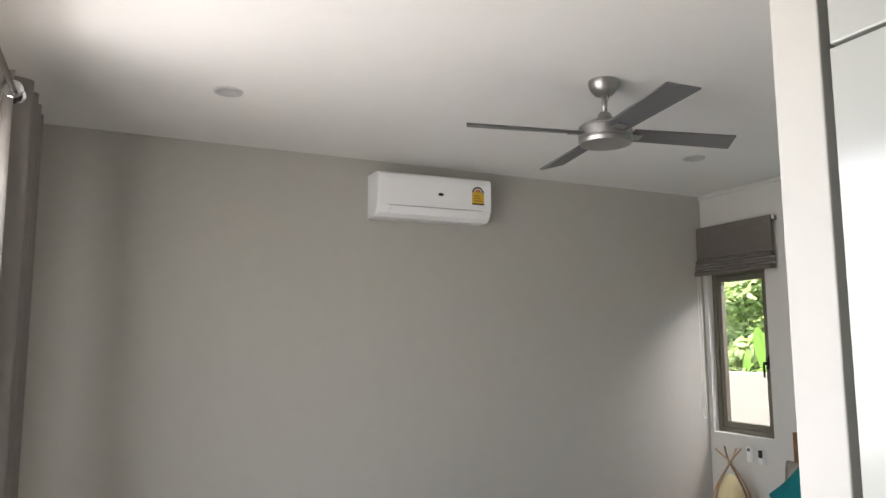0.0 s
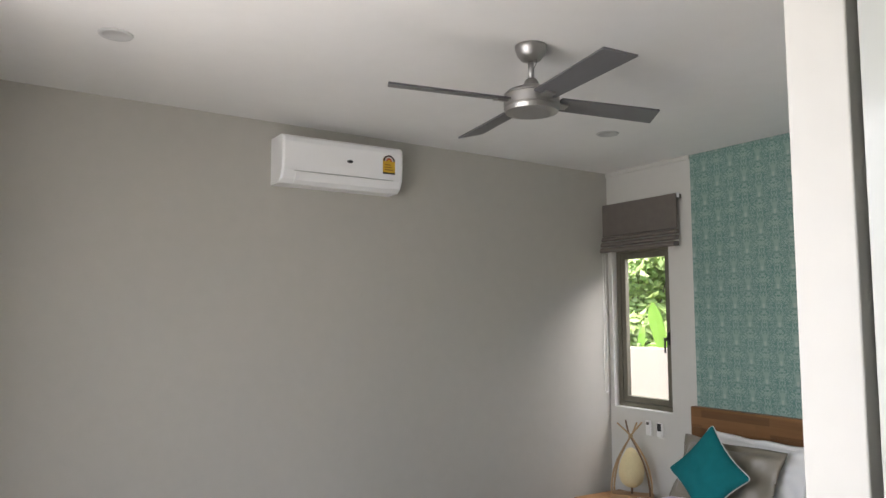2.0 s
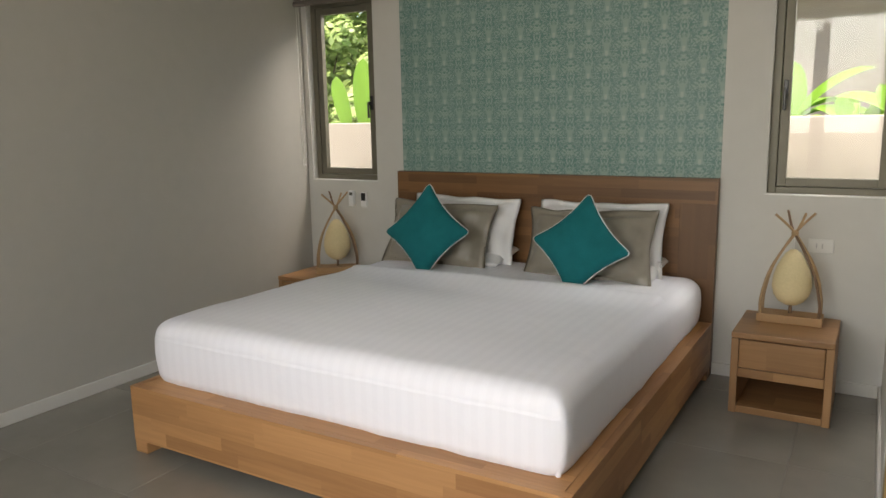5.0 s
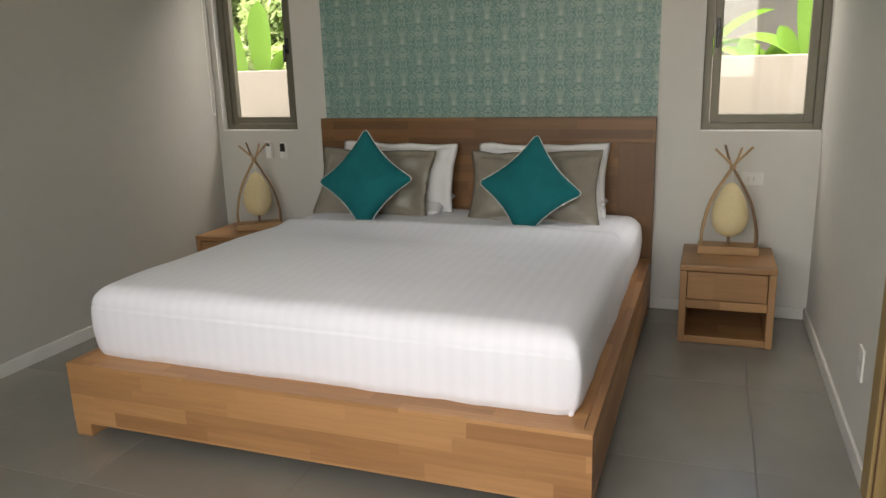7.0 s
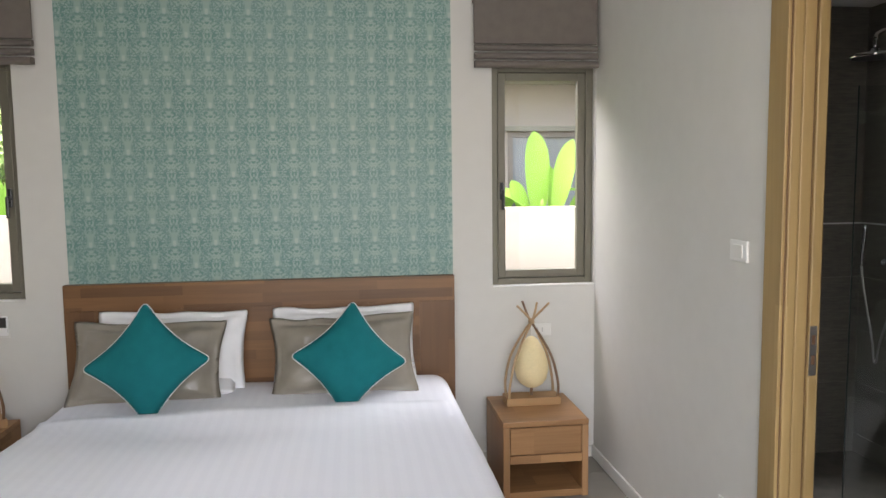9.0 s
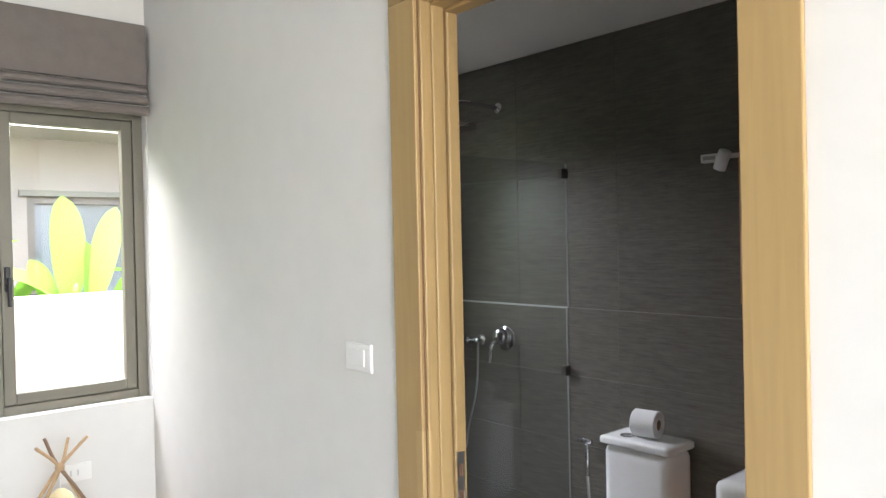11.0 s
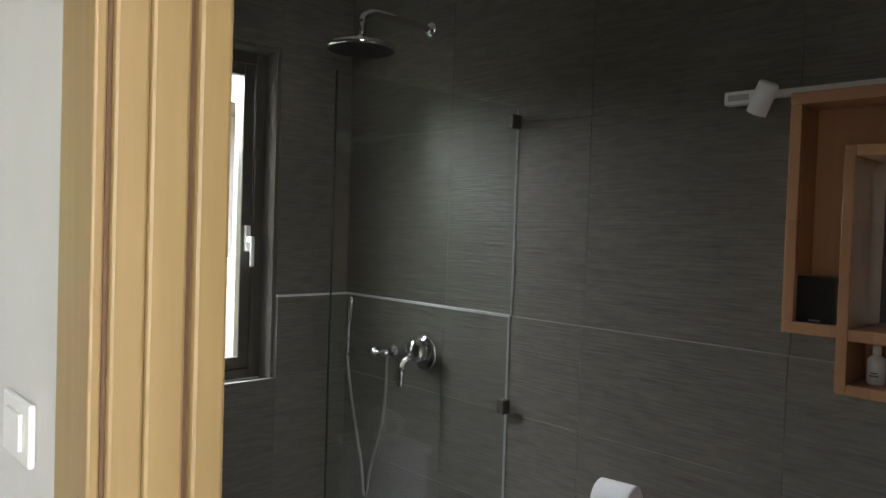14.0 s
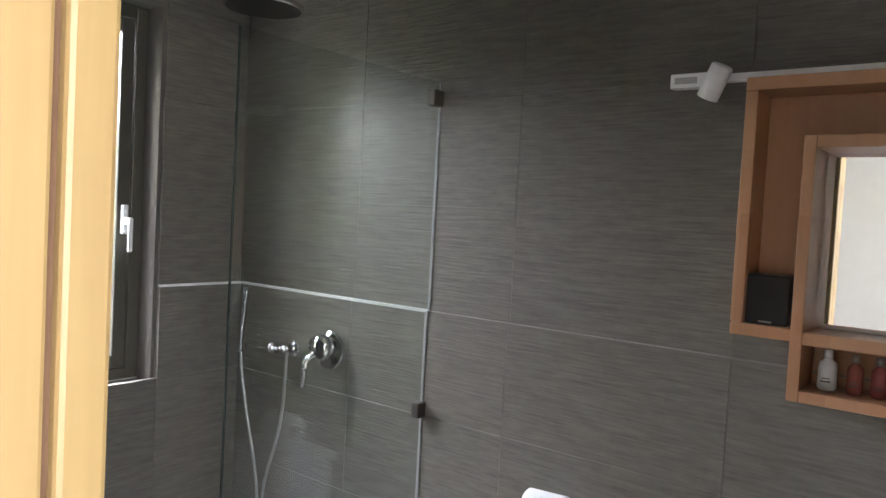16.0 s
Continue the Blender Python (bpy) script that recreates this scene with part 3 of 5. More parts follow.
floor = structure("floor", box(0, SOUTH, -0.12, EAST, 0, -0.0015), M_GROUT, "grey large-format porcelain tile floor with thin joints", "floor")

# baseboards
structure("baseboard_west", box(0, SOUTH, 0, 0.014, -0.0, 0.066, 0.003), M_SKIRT, "white painted skirting board along the grey wall", "baseboard")
structure("baseboard_north", box(0.015, -0.014, 0, W - 0.015, 0, 0.066, 0.003), M_SKIRT, "white painted skirting board behind the bed", "baseboard")
structure("baseboard_east", box(W - 0.0125, -1.711, 0, W, 0, 0.066, 0.003), M_SKIRT, "white painted skirting board beside the bathroom doorway", "baseboard")
structure("baseboard_east_end", box(W - 0.0125, -2.93, 0, W, -2.694, 0.066, 0.003), M_SKIRT, "short white skirting board past the bathroom doorway", "baseboard")
structure("wallpaper", box(0.815, -0.004, 0.5, 2.80, -0.0005, H - 0.002), wallpaper_mat(), "teal and pale grey damask wallpaper panel above the headboard", "wallpaper")

structure("ceiling_trim_west", box(0.001, -0.016, H - 0.030, 0.814, -0.0005, H + 0.001, 0.004), M_WALLW, "slim white bead where wall and ceiling meet", "trim")
structure("ceiling_trim_east", box(2.801, -0.016, H - 0.030, W - 0.001, -0.0005, H + 0.001, 0.004), M_WALLW, "slim white bead above the corner window", "trim")

# bathroom shell
structure("bathroom_wall_east", slab("x", BX1, BX1 + 0.15, BY0 - 0.1, 0, -0.1, H), M_BGROUT, "dark wall behind the bathroom tiles")
structure("bathroom_wall_north", slab("y", BY1, 0.0, BX0, BX1, 0, BH + 0.02, (BW,)), M_BGROUT, "dark tiled wall with a narrow bathroom window")
structure("bathroom_wall_south", slab("y", BY0 - 0.08, BY0, BX0, BX1, 0, BH + 0.02), M_SLATE, "charcoal tiled wall closing the bathroom")
structure("bathroom_wall_west", slab("x", BX0, BX0 + 0.012, BY0, BY1, 0, BH, ((-2.613, -1.792, 0, 2.213),)), M_SLATE, "charcoal tiled wall around the doorway")
structure("bathroom_ceiling", box(BX0, BY0, BH, BX1, BY1, BH + 0.05), M_CEIL, "lower white bathroom ceiling", "ceiling")
structure("bathroom_floor", box(BX0, BY0, 0, BX1, BY1, 0.006), M_SLATE, "charcoal bathroom floor", "floor")
# ------------------------------------------------------------------ windows


def window(name, o, ydeep, handle_x, label):
    """A casement in opening o: outer frame, sash, pane, handle; stands ydeep inside the wall."""
    x0, x1, z0, z1 = o
    w = thing(name, pose(x0, ydeep, z0), label, "window", kind="structure")
    ww, hh = x1 - x0, z1 - z0
    f, s = 0.04, 0.045
    for nm, a, b, d in (("window_frame", 0.0, f, 0.06), ("sash", f + 0.003, f + s, 0.045)):
        off = 0.0 if nm == "window_frame" else 0.006
        bm = box(a, off, a, b, d, hh - a, 0.003)
        box(ww - b, off, a, ww - a, d, hh - a, 0.003, bm)
        box(b, off, a, ww - b, d, b, 0.003, bm)
        box(b, off, hh - b, ww - b, d, hh - a, 0.003, bm)
        part(nm, bm, M_FRAME, w)
    p = part("pane", box(f + s - 0.005, 0.022, f + s - 0.005, ww - f - s + 0.005, 0.028, hh - f - s + 0.005), M_GLASS, w, "clear glass pane")
    p.visible_shadow = False
    hx = f + s / 2 if handle_x < 0 else ww - f - s / 2
    hm = M_DARK if handle_x != -2 else M_PLASTIC
    hz = hh * 0.37
    bm = box(hx - 0.010, -0.010, hz + 0.03, hx + 0.010, 0.008, hz + 0.125, 0.004)
    bm2 = box(hx - 0.008, -0.046, hz - 0.025, hx + 0.008, -0.034, hz + 0.085, 0.005)
    box(hx - 0.008, -0.040, hz + 0.062, hx + 0.008, -0.008, hz + 0.085, 0.003, bm2)
    part("handle_plate", bm, hm, w)
    part("handle", bm2, hm, w)
    part("window_sill", box(0.0, -ydeep + 0.002, 0.0005, ww, -0.001, 0.006, 0.002), M_WHITE, w, "thin white sill")
    return w


window("window_1", W1, 0.05, 1, "narrow olive-grey aluminium casement beside the bed, garden behind")
window("window_2", W2, 0.05, -1, "narrow olive-grey aluminium casement in the room corner, planter behind")
bwin = window("window_3", BW, -0.07, 1, "narrow dark aluminium bathroom casement with a white handle")
for o in bwin.children:
    if o.name.startswith("handle"):
        o.data.materials[0] = M_PLASTIC
    elif o.name.startswith(("window_frame", "sash")):
        o.data.materials[0] = M_FRAME_D
bm = box(BW[1] - 0.006, BY1 - 0.012, BW[2] - 0.01, BW[1] + 0.010, -0.07, BW[3] + 0.01, 0.002)
box(BW[0] - 0.010, BY1 - 0.012, BW[2] - 0.01, BW[0] + 0.006, -0.07, BW[3] + 0.01, 0.002, bm)
box(BW[0] + 0.006, BY1 - 0.012, BW[2] - 0.01, BW[1] - 0.006, -0.07, BW[2] + 0.006, 0.002, bm)
box(BW[0] + 0.006, BY1 - 0.012, BW[3] - 0.006, BW[1] - 0.006, -0.07, BW[3] + 0.01, 0.002, bm)
part("reveal_trim", bm, mat("satin_reveal_trim", (0.62, 0.62, 0.61), 0.3, 0.1, grain=0.05), bwin, "satin grey reveal lining")

# roman blinds


def roman_blind(x0, x1, label):
    b = thing("roman_blind", pose(x0, 0, 2.165), label, "blind", "roman blinds")
    w = x1 - x0
    part("headrail", box(0.0, -0.05, 0.34, w, -0.002, 0.372, 0.004), M_BLIND, b)
    bm = box(0.0, -0.064, 0.125, w, -0.052, 0.374, 0.004)
    part("face_panel", bm, M_BLIND, b)
    for k, (z, d, hgt) in enumerate(((0.088, 0.080, 0.034), (0.044, 0.090, 0.036), (0.0, 0.098, 0.037))):
        bm = bmesh.new()
        prof = [(-0.04, hgt), (-d + 0.012, hgt * 0.95), (-d + 0.002, hgt * 0.6), (-d, hgt * 0.25), (-d + 0.01, 0.0), (-0.04, 0.004)]
        rings = [[bm.verts.new((x, y, z + zz)) for y, zz in prof] for x in (0.003, w - 0.003)]
        n = len(prof)
        for i in range(n):
            bm.faces.new((rings[0][i], rings[0][(i + 1) % n], rings[1][(i + 1) % n], rings[1][i]))
        bm.faces.new(rings[0])
        bm.faces.new(rings[1])
        part("fold", bm, M_BLIND, b)
    part("side_bracket", box(w - 0.012, -0.05, 0.345, w + 0.004, -0.03, 0.378, 0.002), M_PLASTIC, b, "small white end bracket")
    return b


roman_blind(0.012, 0.735, "raised taupe fabric roman blind above the window")
roman_blind(2.915, 3.585, "raised taupe fabric roman blind fitted into the room corner")
pts = curve_points([(0.028, -0.06, 2.19), (0.03, -0.055, 1.7), (0.032, -0.055, 1.15), (0.034, -0.075, 1.11), (0.032, -0.09, 1.15), (0.03, -0.085, 1.7), (0.028, -0.08, 2.19)], 8)
tagged(part("blind_cord", tube(pts, 0.0018, sides=6), M_CORD, None, smooth=True), "thin white looped pull cord of the roman blind", "cord")

# ------------------------------------------------------------------ doorway and wardrobe
dw = thing("door_frame", pose(0, 0, 0), "pale pine frame and architrave of the bathroom doorway", "door frame", kind="structure")
Y0, Y1, ZT = -2.595, -1.81, 2.195
M_GROOVE = mat("dark_wood_groove", (0.12, 0.06, 0.03), 0.8)
for sgn, y in ((1, Y1), (-1, Y0)):
    back = y + sgn * 0.018
    part("architrave", box(W - 0.013, y, 0, W - 0.001, y + sgn * 0.098, ZT, 0.003), M_PINE, dw)
    part("jamb", box(W - 0.0005, back, 0, W + 0.0035, y + sgn * 0.003, ZT), M_GROOVE, dw, "dark joint line")
    part("jamb", box(W + 0.004, back, 0, W + 0.0375, y - sgn * 0.004, ZT, 0.004), M_PINE, dw)
    part("jamb_bead", box(W + 0.038, back, 0, W + 0.0775, y - sgn * 0.006, ZT - 0.006, 0.004), M_PINE, dw)
    part("jamb_gap", box(W + 0.078, back, 0, W + 0.0845, y + sgn * 0.004, ZT - 0.006), M_GROOVE, dw, "dark rubber seal groove")
    part("door_stop", box(W + 0.085, back, 0, W + 0.122, y - sgn * 0.007, ZT - 0.012, 0.005), M_PINE, dw)
part("architrave", box(W - 0.0135, Y0 - 0.098, ZT + 0.0005, W - 0.001, Y1 + 0.098, ZT + 0.096, 0.003), M_PINE_Y, dw)
part("head_jamb", box(W + 0.0005, Y0, ZT - 0.004, W + 0.0375, Y1, ZT + 0.018, 0.003), M_PINE_Y, dw)
part("head_bead", box(W + 0.038, Y0, ZT - 0.010, W + 0.080, Y1, ZT + 0.018, 0.003), M_PINE_Y, dw)
part("head_stop", box(W + 0.0805, Y0, ZT - 0.018, W + 0.122, Y1, ZT + 0.018, 0.003), M_PINE_Y, dw)
sk = part("strike_plate", box(W + 0.088, Y1 - 0.0085, 0.95, W + 0.112, Y1 - 0.0065, 1.11, 0.0), M_NICKEL, dw, "brushed metal strike plate")
part("latch_hole", box(W + 0.094, Y1 - 0.0092, 1.05, W + 0.106, Y1 - 0.0084, 1.08), M_GROOVE, sk)
part("latch_hole", box(W + 0.094, Y1 - 0.0092, 0.985, W + 0.106, Y1 - 0.0084, 1.015), M_GROOVE, sk)

wr = thing("wardrobe", pose(3.6, CLOSET, 0), "tall white lacquered built-in wardrobe with louvred doors", "wardrobe")
part("end_post", box(-0.018, 0.0, 0, 0.070, 0.279, H + 0.055, 0.003), M_POST, wr, "painted white end post")
# carcass and filler are coloured dark to give the shade between white parts
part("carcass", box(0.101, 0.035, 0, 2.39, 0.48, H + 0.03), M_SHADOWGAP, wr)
part("filler", box(0.0705, 0.10, 0, 0.1005, 0.27, H + 0.03), mat("gap_shade_dark", (0.05, 0.048, 0.044), 0.9), wr)
for k in range(4):
    xa = 0.085 + k * 0.572
    xb = xa + 0.566
    part("upper_door", box(xa, 0.002, 2.112, xb, 0.024, H - 0.03, 0.003), M_LACQ, wr)
    holes = [(xa + 0.085, xb - 0.085, 1.975 - i * 0.046, 2.011 - i * 0.046) for i in range(14)]
    d = part("door", slab("y", 0.002, 0.024, xa, xb, 0.08, 2.105, holes), M_LACQ, wr)
    bm = bmesh.new()
    for h in holes:
        m = Matrix.Translation(((h[0] + h[1]) / 2, 0.014, (h[2] + h[3]) / 2)) @ Matrix.Rotation(radians(38), 4, "X") @ Matrix.Diagonal((h[1] - h[0], 0.026, 0.006, 1))
        bmesh.ops.create_cube(bm, size=1, matrix=m)
    part("louvre", bm, M_LACQ, d)
part("plinth", box(0.09, 0.02, 0, 2.39, 0.04, 0.075), M_WHITE, wr)

# sliding glass front, rod and curtains
sd = thing("sliding_doors", pose(0.95, SOUTH - 0.1, 0), "wide aluminium-framed sliding glass doors to the terrace", "glass door", kind="structure")
for k in range(4):
    xa = k * 0.65
    bm = box(xa, 0.01 + 0.04 * (k % 2), 0.0, xa + 0.07, 0.045 + 0.04 * (k % 2), 2.45, 0.003)
    box(xa + 0.58, 0.01 + 0.04 * (k % 2), 0.0, xa + 0.65, 0.045 + 0.04 * (k % 2), 2.45, 0.003, bm)
    box(xa + 0.07, 0.01 + 0.04 * (k % 2), 0.0, xa + 0.58, 0.045 + 0.04 * (k % 2), 0.09, 0.003, bm)
    box(xa + 0.07, 0.01 + 0.04 * (k % 2), 2.38, xa + 0.58, 0.045 + 0.04 * (k % 2), 2.45, 0.003, bm)
    part("door_frame", bm, M_FRAME, sd)
    p = part("pane", box(xa + 0.068, 0.025 + 0.04 * (k % 2), 0.088, xa + 0.582, 0.031 + 0.04 * (k % 2), 2.382), M_GLASS, sd)
    p.visible_shadow = False
RODZ = 2.63
rod = thing("curtain_rod", pose(0.62, -4.565, RODZ), "long dark metal curtain rod under the ceiling", "curtain rod")
part("rod", tube([(0, 0, 0), (4.35, 0, 0)], 0.011, sides=14), M_ROD, rod, smooth=True)
for x in (0.03, 1.9, 4.25):
    part("bracket", box(x - 0.012, -0.17, -0.02, x + 0.012, 0.0, 0.02, 0.003), M_NICKEL, rod)


def curtain(x0, x1, waves, label):
    c = thing("curtain", pose(x0, -4.565, 0), label, "curtain", "curtains")
    bm = bmesh.new()
    n, m = waves * 16, 24
    g = []
    for i in range(n + 1):
        s = i / n
        row = []
        for j in range(m + 1):
            z = 0.03 + (RODZ + 0.05) * j / m
            amp = 0.055 * (0.85 + 0.25 * noise.noise((s * 6, z * 0.5, 1.0)))
            row.append(bm.verts.new((s * (x1 - x0) + 0.012 * noise.noise((s * 9, z, 4.0)), amp * sin(2 * pi * s * waves), z)))
        g.append(row)
    for i in range(n):
        for j in range(m):
            bm.faces.new((g[i][j], g[i + 1][j], g[i + 1][j + 1], g[i][j + 1]))
    ob = part("fabric", bm, M_CURTAIN, c, smooth=True)
    sol = ob.modifiers.new("thickness", "SOLIDIFY")
    sol.thickness = 0.004
    for k in range(2 * waves):
        s = (k + 0.0) / (2 * waves)
        x = s * (x1 - x0)
        r = lathe([(0.024, -0.004), (0.034, -0.004), (0.036, 0.0), (0.034, 0.004), (0.024, 0.004)], 20, m=Matrix.Translation((x + 0.006, 0.0, RODZ)) @ Matrix.Rotation(radians(90 if k % 2 else 90), 4, "Y"))
        part("eyelet", r, M_CHROME, c, smooth=True)
    r = lathe([(0.024, -0.004), (0.034, -0.004), (0.036, 0.0), (0.034, 0.004), (0.024, 0.004)], 20, m=Matrix.Translation((x1 - x0 + 0.01, 0.0, RODZ)) @ Matrix.Rotation(radians(90), 4, "Y"))
    part("eyelet", r, M_CHROME, c, smooth=True)
    return c


curtain(0.66, 1.30, 4, "gathered taupe curtain with metal eyelets hanging by the glass doors")

# ------------------------------------------------------------------ ceiling things


def downlight(x, y):
    d = thing("downlight", pose(x, y, H - RISE * y - 0.001, -1.1), "recessed round white ceiling downlight, switched off", "ceiling light", "ceiling downlights")
    part("trim_ring", lathe([(0.048, -0.004), (0.05, -0.007), (0.066, -0.006), (0.07, -0.001), (0.07, 0.0)], 36), mat("grey_trim", (0.5, 0.5, 0.49), 0.5), d, smooth=True)
    part("diffuser", lathe([(0.0, -0.003), (0.047, -0.003), (0.047, 0.0)], 36), mat("unlit_diffuser", (0.42, 0.42, 0.42), 0.4), d)


downlight(0.955, -3.737)
downlight(0.925, -0.90)

fan = thing("ceiling_fan", pose(1.80, -2.219, H + 0.029), "four-blade ceiling fan with brushed nickel housing, at rest", "ceiling fan")
part("canopy", lathe([(0.068, 0.0), (0.068, -0.012), (0.06, -0.04), (0.042, -0.062), (0.018, -0.07), (0.0, -0.07)], 32), M_NICKEL, fan, smooth=True)
part("rod", lathe([(0.0, -0.06), (0.013, -0.06), (0.013, -0.16), (0.0, -0.16)], 16), M_NICKEL, fan, smooth=True)
part("collar", lathe([(0.0, -0.145), (0.022, -0.146), (0.03, -0.158), (0.036, -0.178), (0.05, -0.184), (0.0, -0.185)], 28), M_NICKEL, fan, smooth=True)
part("motor_housing", lathe([(0.0, -0.178), (0.06, -0.182), (0.10, -0.198), (0.116, -0.212), (0.116, -0.216), (0.112, -0.218), (0.118, -0.222), (0.118, -0.262), (0.113, -0.266), (0.113, -0.270), (0.118, -0.274), (0.112, -0.290), (0.08, -0.297), (0.0, -0.30)], 48), M_NICKEL, fan)
part("pull_cord", tube([(0.03, 0.0, -0.05), (0.035, 0.0, -0.085), (0.012, 0.0, -0.11)], 0.0016, sides=6), M_DARK, fan)
for k in range(4):
    a = radians(-10 + 90 * k)
    bm = bmesh.new()
    outline = [(0.12, -0.055), (0.62, -0.064), (0.655, 0.056), (0.12, 0.045)]
    top = [bm.verts.new((x, y, 0.004)) for x, y in outline]
    low = [bm.verts.new((x, y, -0.004)) for x, y in outline]
    bm.faces.new(top)
    bm.faces.new(low)
    for i in range(4):
        bm.faces.new((top[i], top[(i + 1) % 4], low[(i + 1) % 4], low[i]))
    bl = part("blade", bm, M_BLADE, fan, "grey fan blade")
    bl.matrix_local = pose(0, 0, -0.243, 0, 0, 0) @ Matrix.Rotation(a, 4, "Z") @ Matrix.Rotation(radians(-12), 4, "X")
    iron = part("blade_iron", box(0.09, -0.025, -0.012, 0.17, 0.02, -0.003, 0.002), M_NICKEL, bl)

ac = thing("air_conditioner", pose(0, -2.737, 2.45), "white wall-mounted split air conditioner with a yellow label", "air conditioner")
L = 0.785
bm = bmesh.new()
prof = [(0.0, 0.0), (0.135, 0.0), (0.168, 0.022), (0.196, 0.068), (0.203, 0.12), (0.205, 0.235), (0.199, 0.262), (0.18, 0.277), (0.0, 0.28)]
rings = [[bm.verts.new((x, y, z)) for x, z in prof] for y in (0.0, 0.012, L - 0.012, L)]
for q in (0, 3):
    for v in rings[q]:
        v.co.x *= 0.955
for r0, r1 in zip(rings, rings[1:]):
    for i in range(len(prof)):
        j = (i + 1) % len(prof)
        bm.faces.new((r0[i], r0[j], r1[j], r1[i]))
bm.faces.new(rings[0])
bm.faces.new(rings[-1])
part("body", bm, M_PLASTIC, ac)
bm = bmesh.new()
fp = [(0.137, -0.004), (0.171, 0.018), (0.198, 0.062), (0.194, 0.064), (0.166, 0.022), (0.135, 0.0)]
rg = [[bm.verts.new((x + 0.002, y, z)) for x, z in fp] for y in (0.085, L - 0.085)]
for i in range(6):
    bm.faces.new((rg[0][i], rg[0][(i + 1) % 6], rg[1][(i + 1) % 6], rg[1][i]))
bm.faces.new(rg[0])
bm.faces.new(rg[1])
part("louvre_flap", bm, M_PLASTIC, ac)
part("flap_gap", box(0.196, 0.07, 0.066, 0.2035, L - 0.07, 0.068), mat("grey_seam", (0.38, 0.38, 0.37), 0.6), ac, "thin dark gap above the flap")
part("badge", lathe([(0.0, 0.0), (0.019, 0.0), (0.019, 0.003), (0.0, 0.003)], 24, m=Matrix.Translation((0.2035, 0.42, 0.155)) @ Matrix.Rotation(radians(90), 4, "Y") @ Matrix.Diagonal((0.5, 1, 1, 1))), M_DARK, ac, "small dark oval badge")
st = part("energy_label", box(0.2045, 0.64, 0.115, 0.2062, 0.725, 0.20), mat("yellow_label", (0.62, 0.38, 0.03), 0.4), ac, "yellow energy label with a coloured arc")
part("label_base", box(0.2045, 0.64, 0.105, 0.2063, 0.725, 0.1149), M_DARK, st)
for r0, r1, col in ((0.030, 0.041, (0.05, 0.03, 0.03)), (0.021, 0.030, (0.6, 0.6, 0.55)), (0.012, 0.021, (0.45, 0.04, 0.03))):
    bm = bmesh.new()
    n = 16
    va = [[bm.verts.new((0.2064 + dx, 0.6825 + r * cos(pi * k / n), 0.185 + r * 0.95 * sin(pi * k / n))) for k in range(n + 1)] for r in (r0, r1) for dx in (0, 0.0008)]
    for k in range(n):
        bm.faces.new((va[1][k], va[1][k + 1], va[3][k + 1], va[3][k]))
        bm.faces.new((va[0][k], va[0][k + 1], va[2][k + 1], va[2][k]))
        bm.faces.new((va[2][k], va[2][k + 1], va[3][k + 1], va[3][k]))
    part("label_arc", bm, mat("label_ink", col, 0.5), st)
bm = bmesh.new()
for k in range(3):
    box(0.2064, 0.655, 0.128 + 0.016 * k, 0.2068, 0.71 - 0.008 * k, 0.134 + 0.016 * k, 0, bm)
part("label_lines", bm, mat("label_print", (0.25, 0.12, 0.02), 0.5), st)

# ------------------------------------------------------------------ bed
bed = thing("bed", pose(1.8, 0, 0), "low wooden platform double bed of butt-jointed teak with a headboard", "bed")
hx = 1.0
part("headboard_panel", box(-hx + 0.1895, -0.0545, 0.05, hx - 0.1895, -0.015, 0.936, 0.0006), M_HEAD, bed)
part("headboard_rail", box(-hx, -0.0552, 0.9363, hx, -0.006, 1.07, 0.001), M_HEAD, bed)
for sgn in (-1, 1):
    xa, xb = sorted((sgn * hx, sgn * (hx - 0.189)))
    part("headboard_stile", box(xa, -0.055, 0.0, xb, -0.006, 0.936, 0.001), M_TEAK_Z, bed)
FY = -2.155
part("foot_rail", box(-1.0, FY, 0.055, 1.0, FY + 0.03, 0.30, 0.0012), M_TEAK_X, bed)
part("ledge", box(-0.968, FY + 0.0302, 0.262, 0.968, FY + 0.135, 0.2998, 0.0006), M_TEAK_X, bed)
for sgn in (-1, 1):
    xa, xb = sorted((sgn * 1.0, sgn * 0.97))
    part("side_rail", box(xa, FY + 0.0302, 0.055, xb, -0.057, 0.30, 0.0012), M_TEAK_Y, bed)
    xa, xb = sorted((sgn * 0.9698, sgn * 0.87))
    part("ledge", box(xa, FY + 0.1352, 0.262, xb, -0.057, 0.2998, 0.0006), M_TEAK_Y, bed)
    xa, xb = sorted((sgn * 0.999, sgn * 0.925))
    part("leg", box(xa, FY + 0.001, 0.0, xb, FY + 0.09, 0.056, 0.003), M_TEAK_X, bed)
    part("leg", box(xa, -0.14, 0.0, xb, -0.058, 0.056, 0.003), M_TEAK_X, bed)
part("slat_base", box(-0.868, FY + 0.137, 0.21, 0.868, -0.058, 0.262), M_TEAK_X, bed)

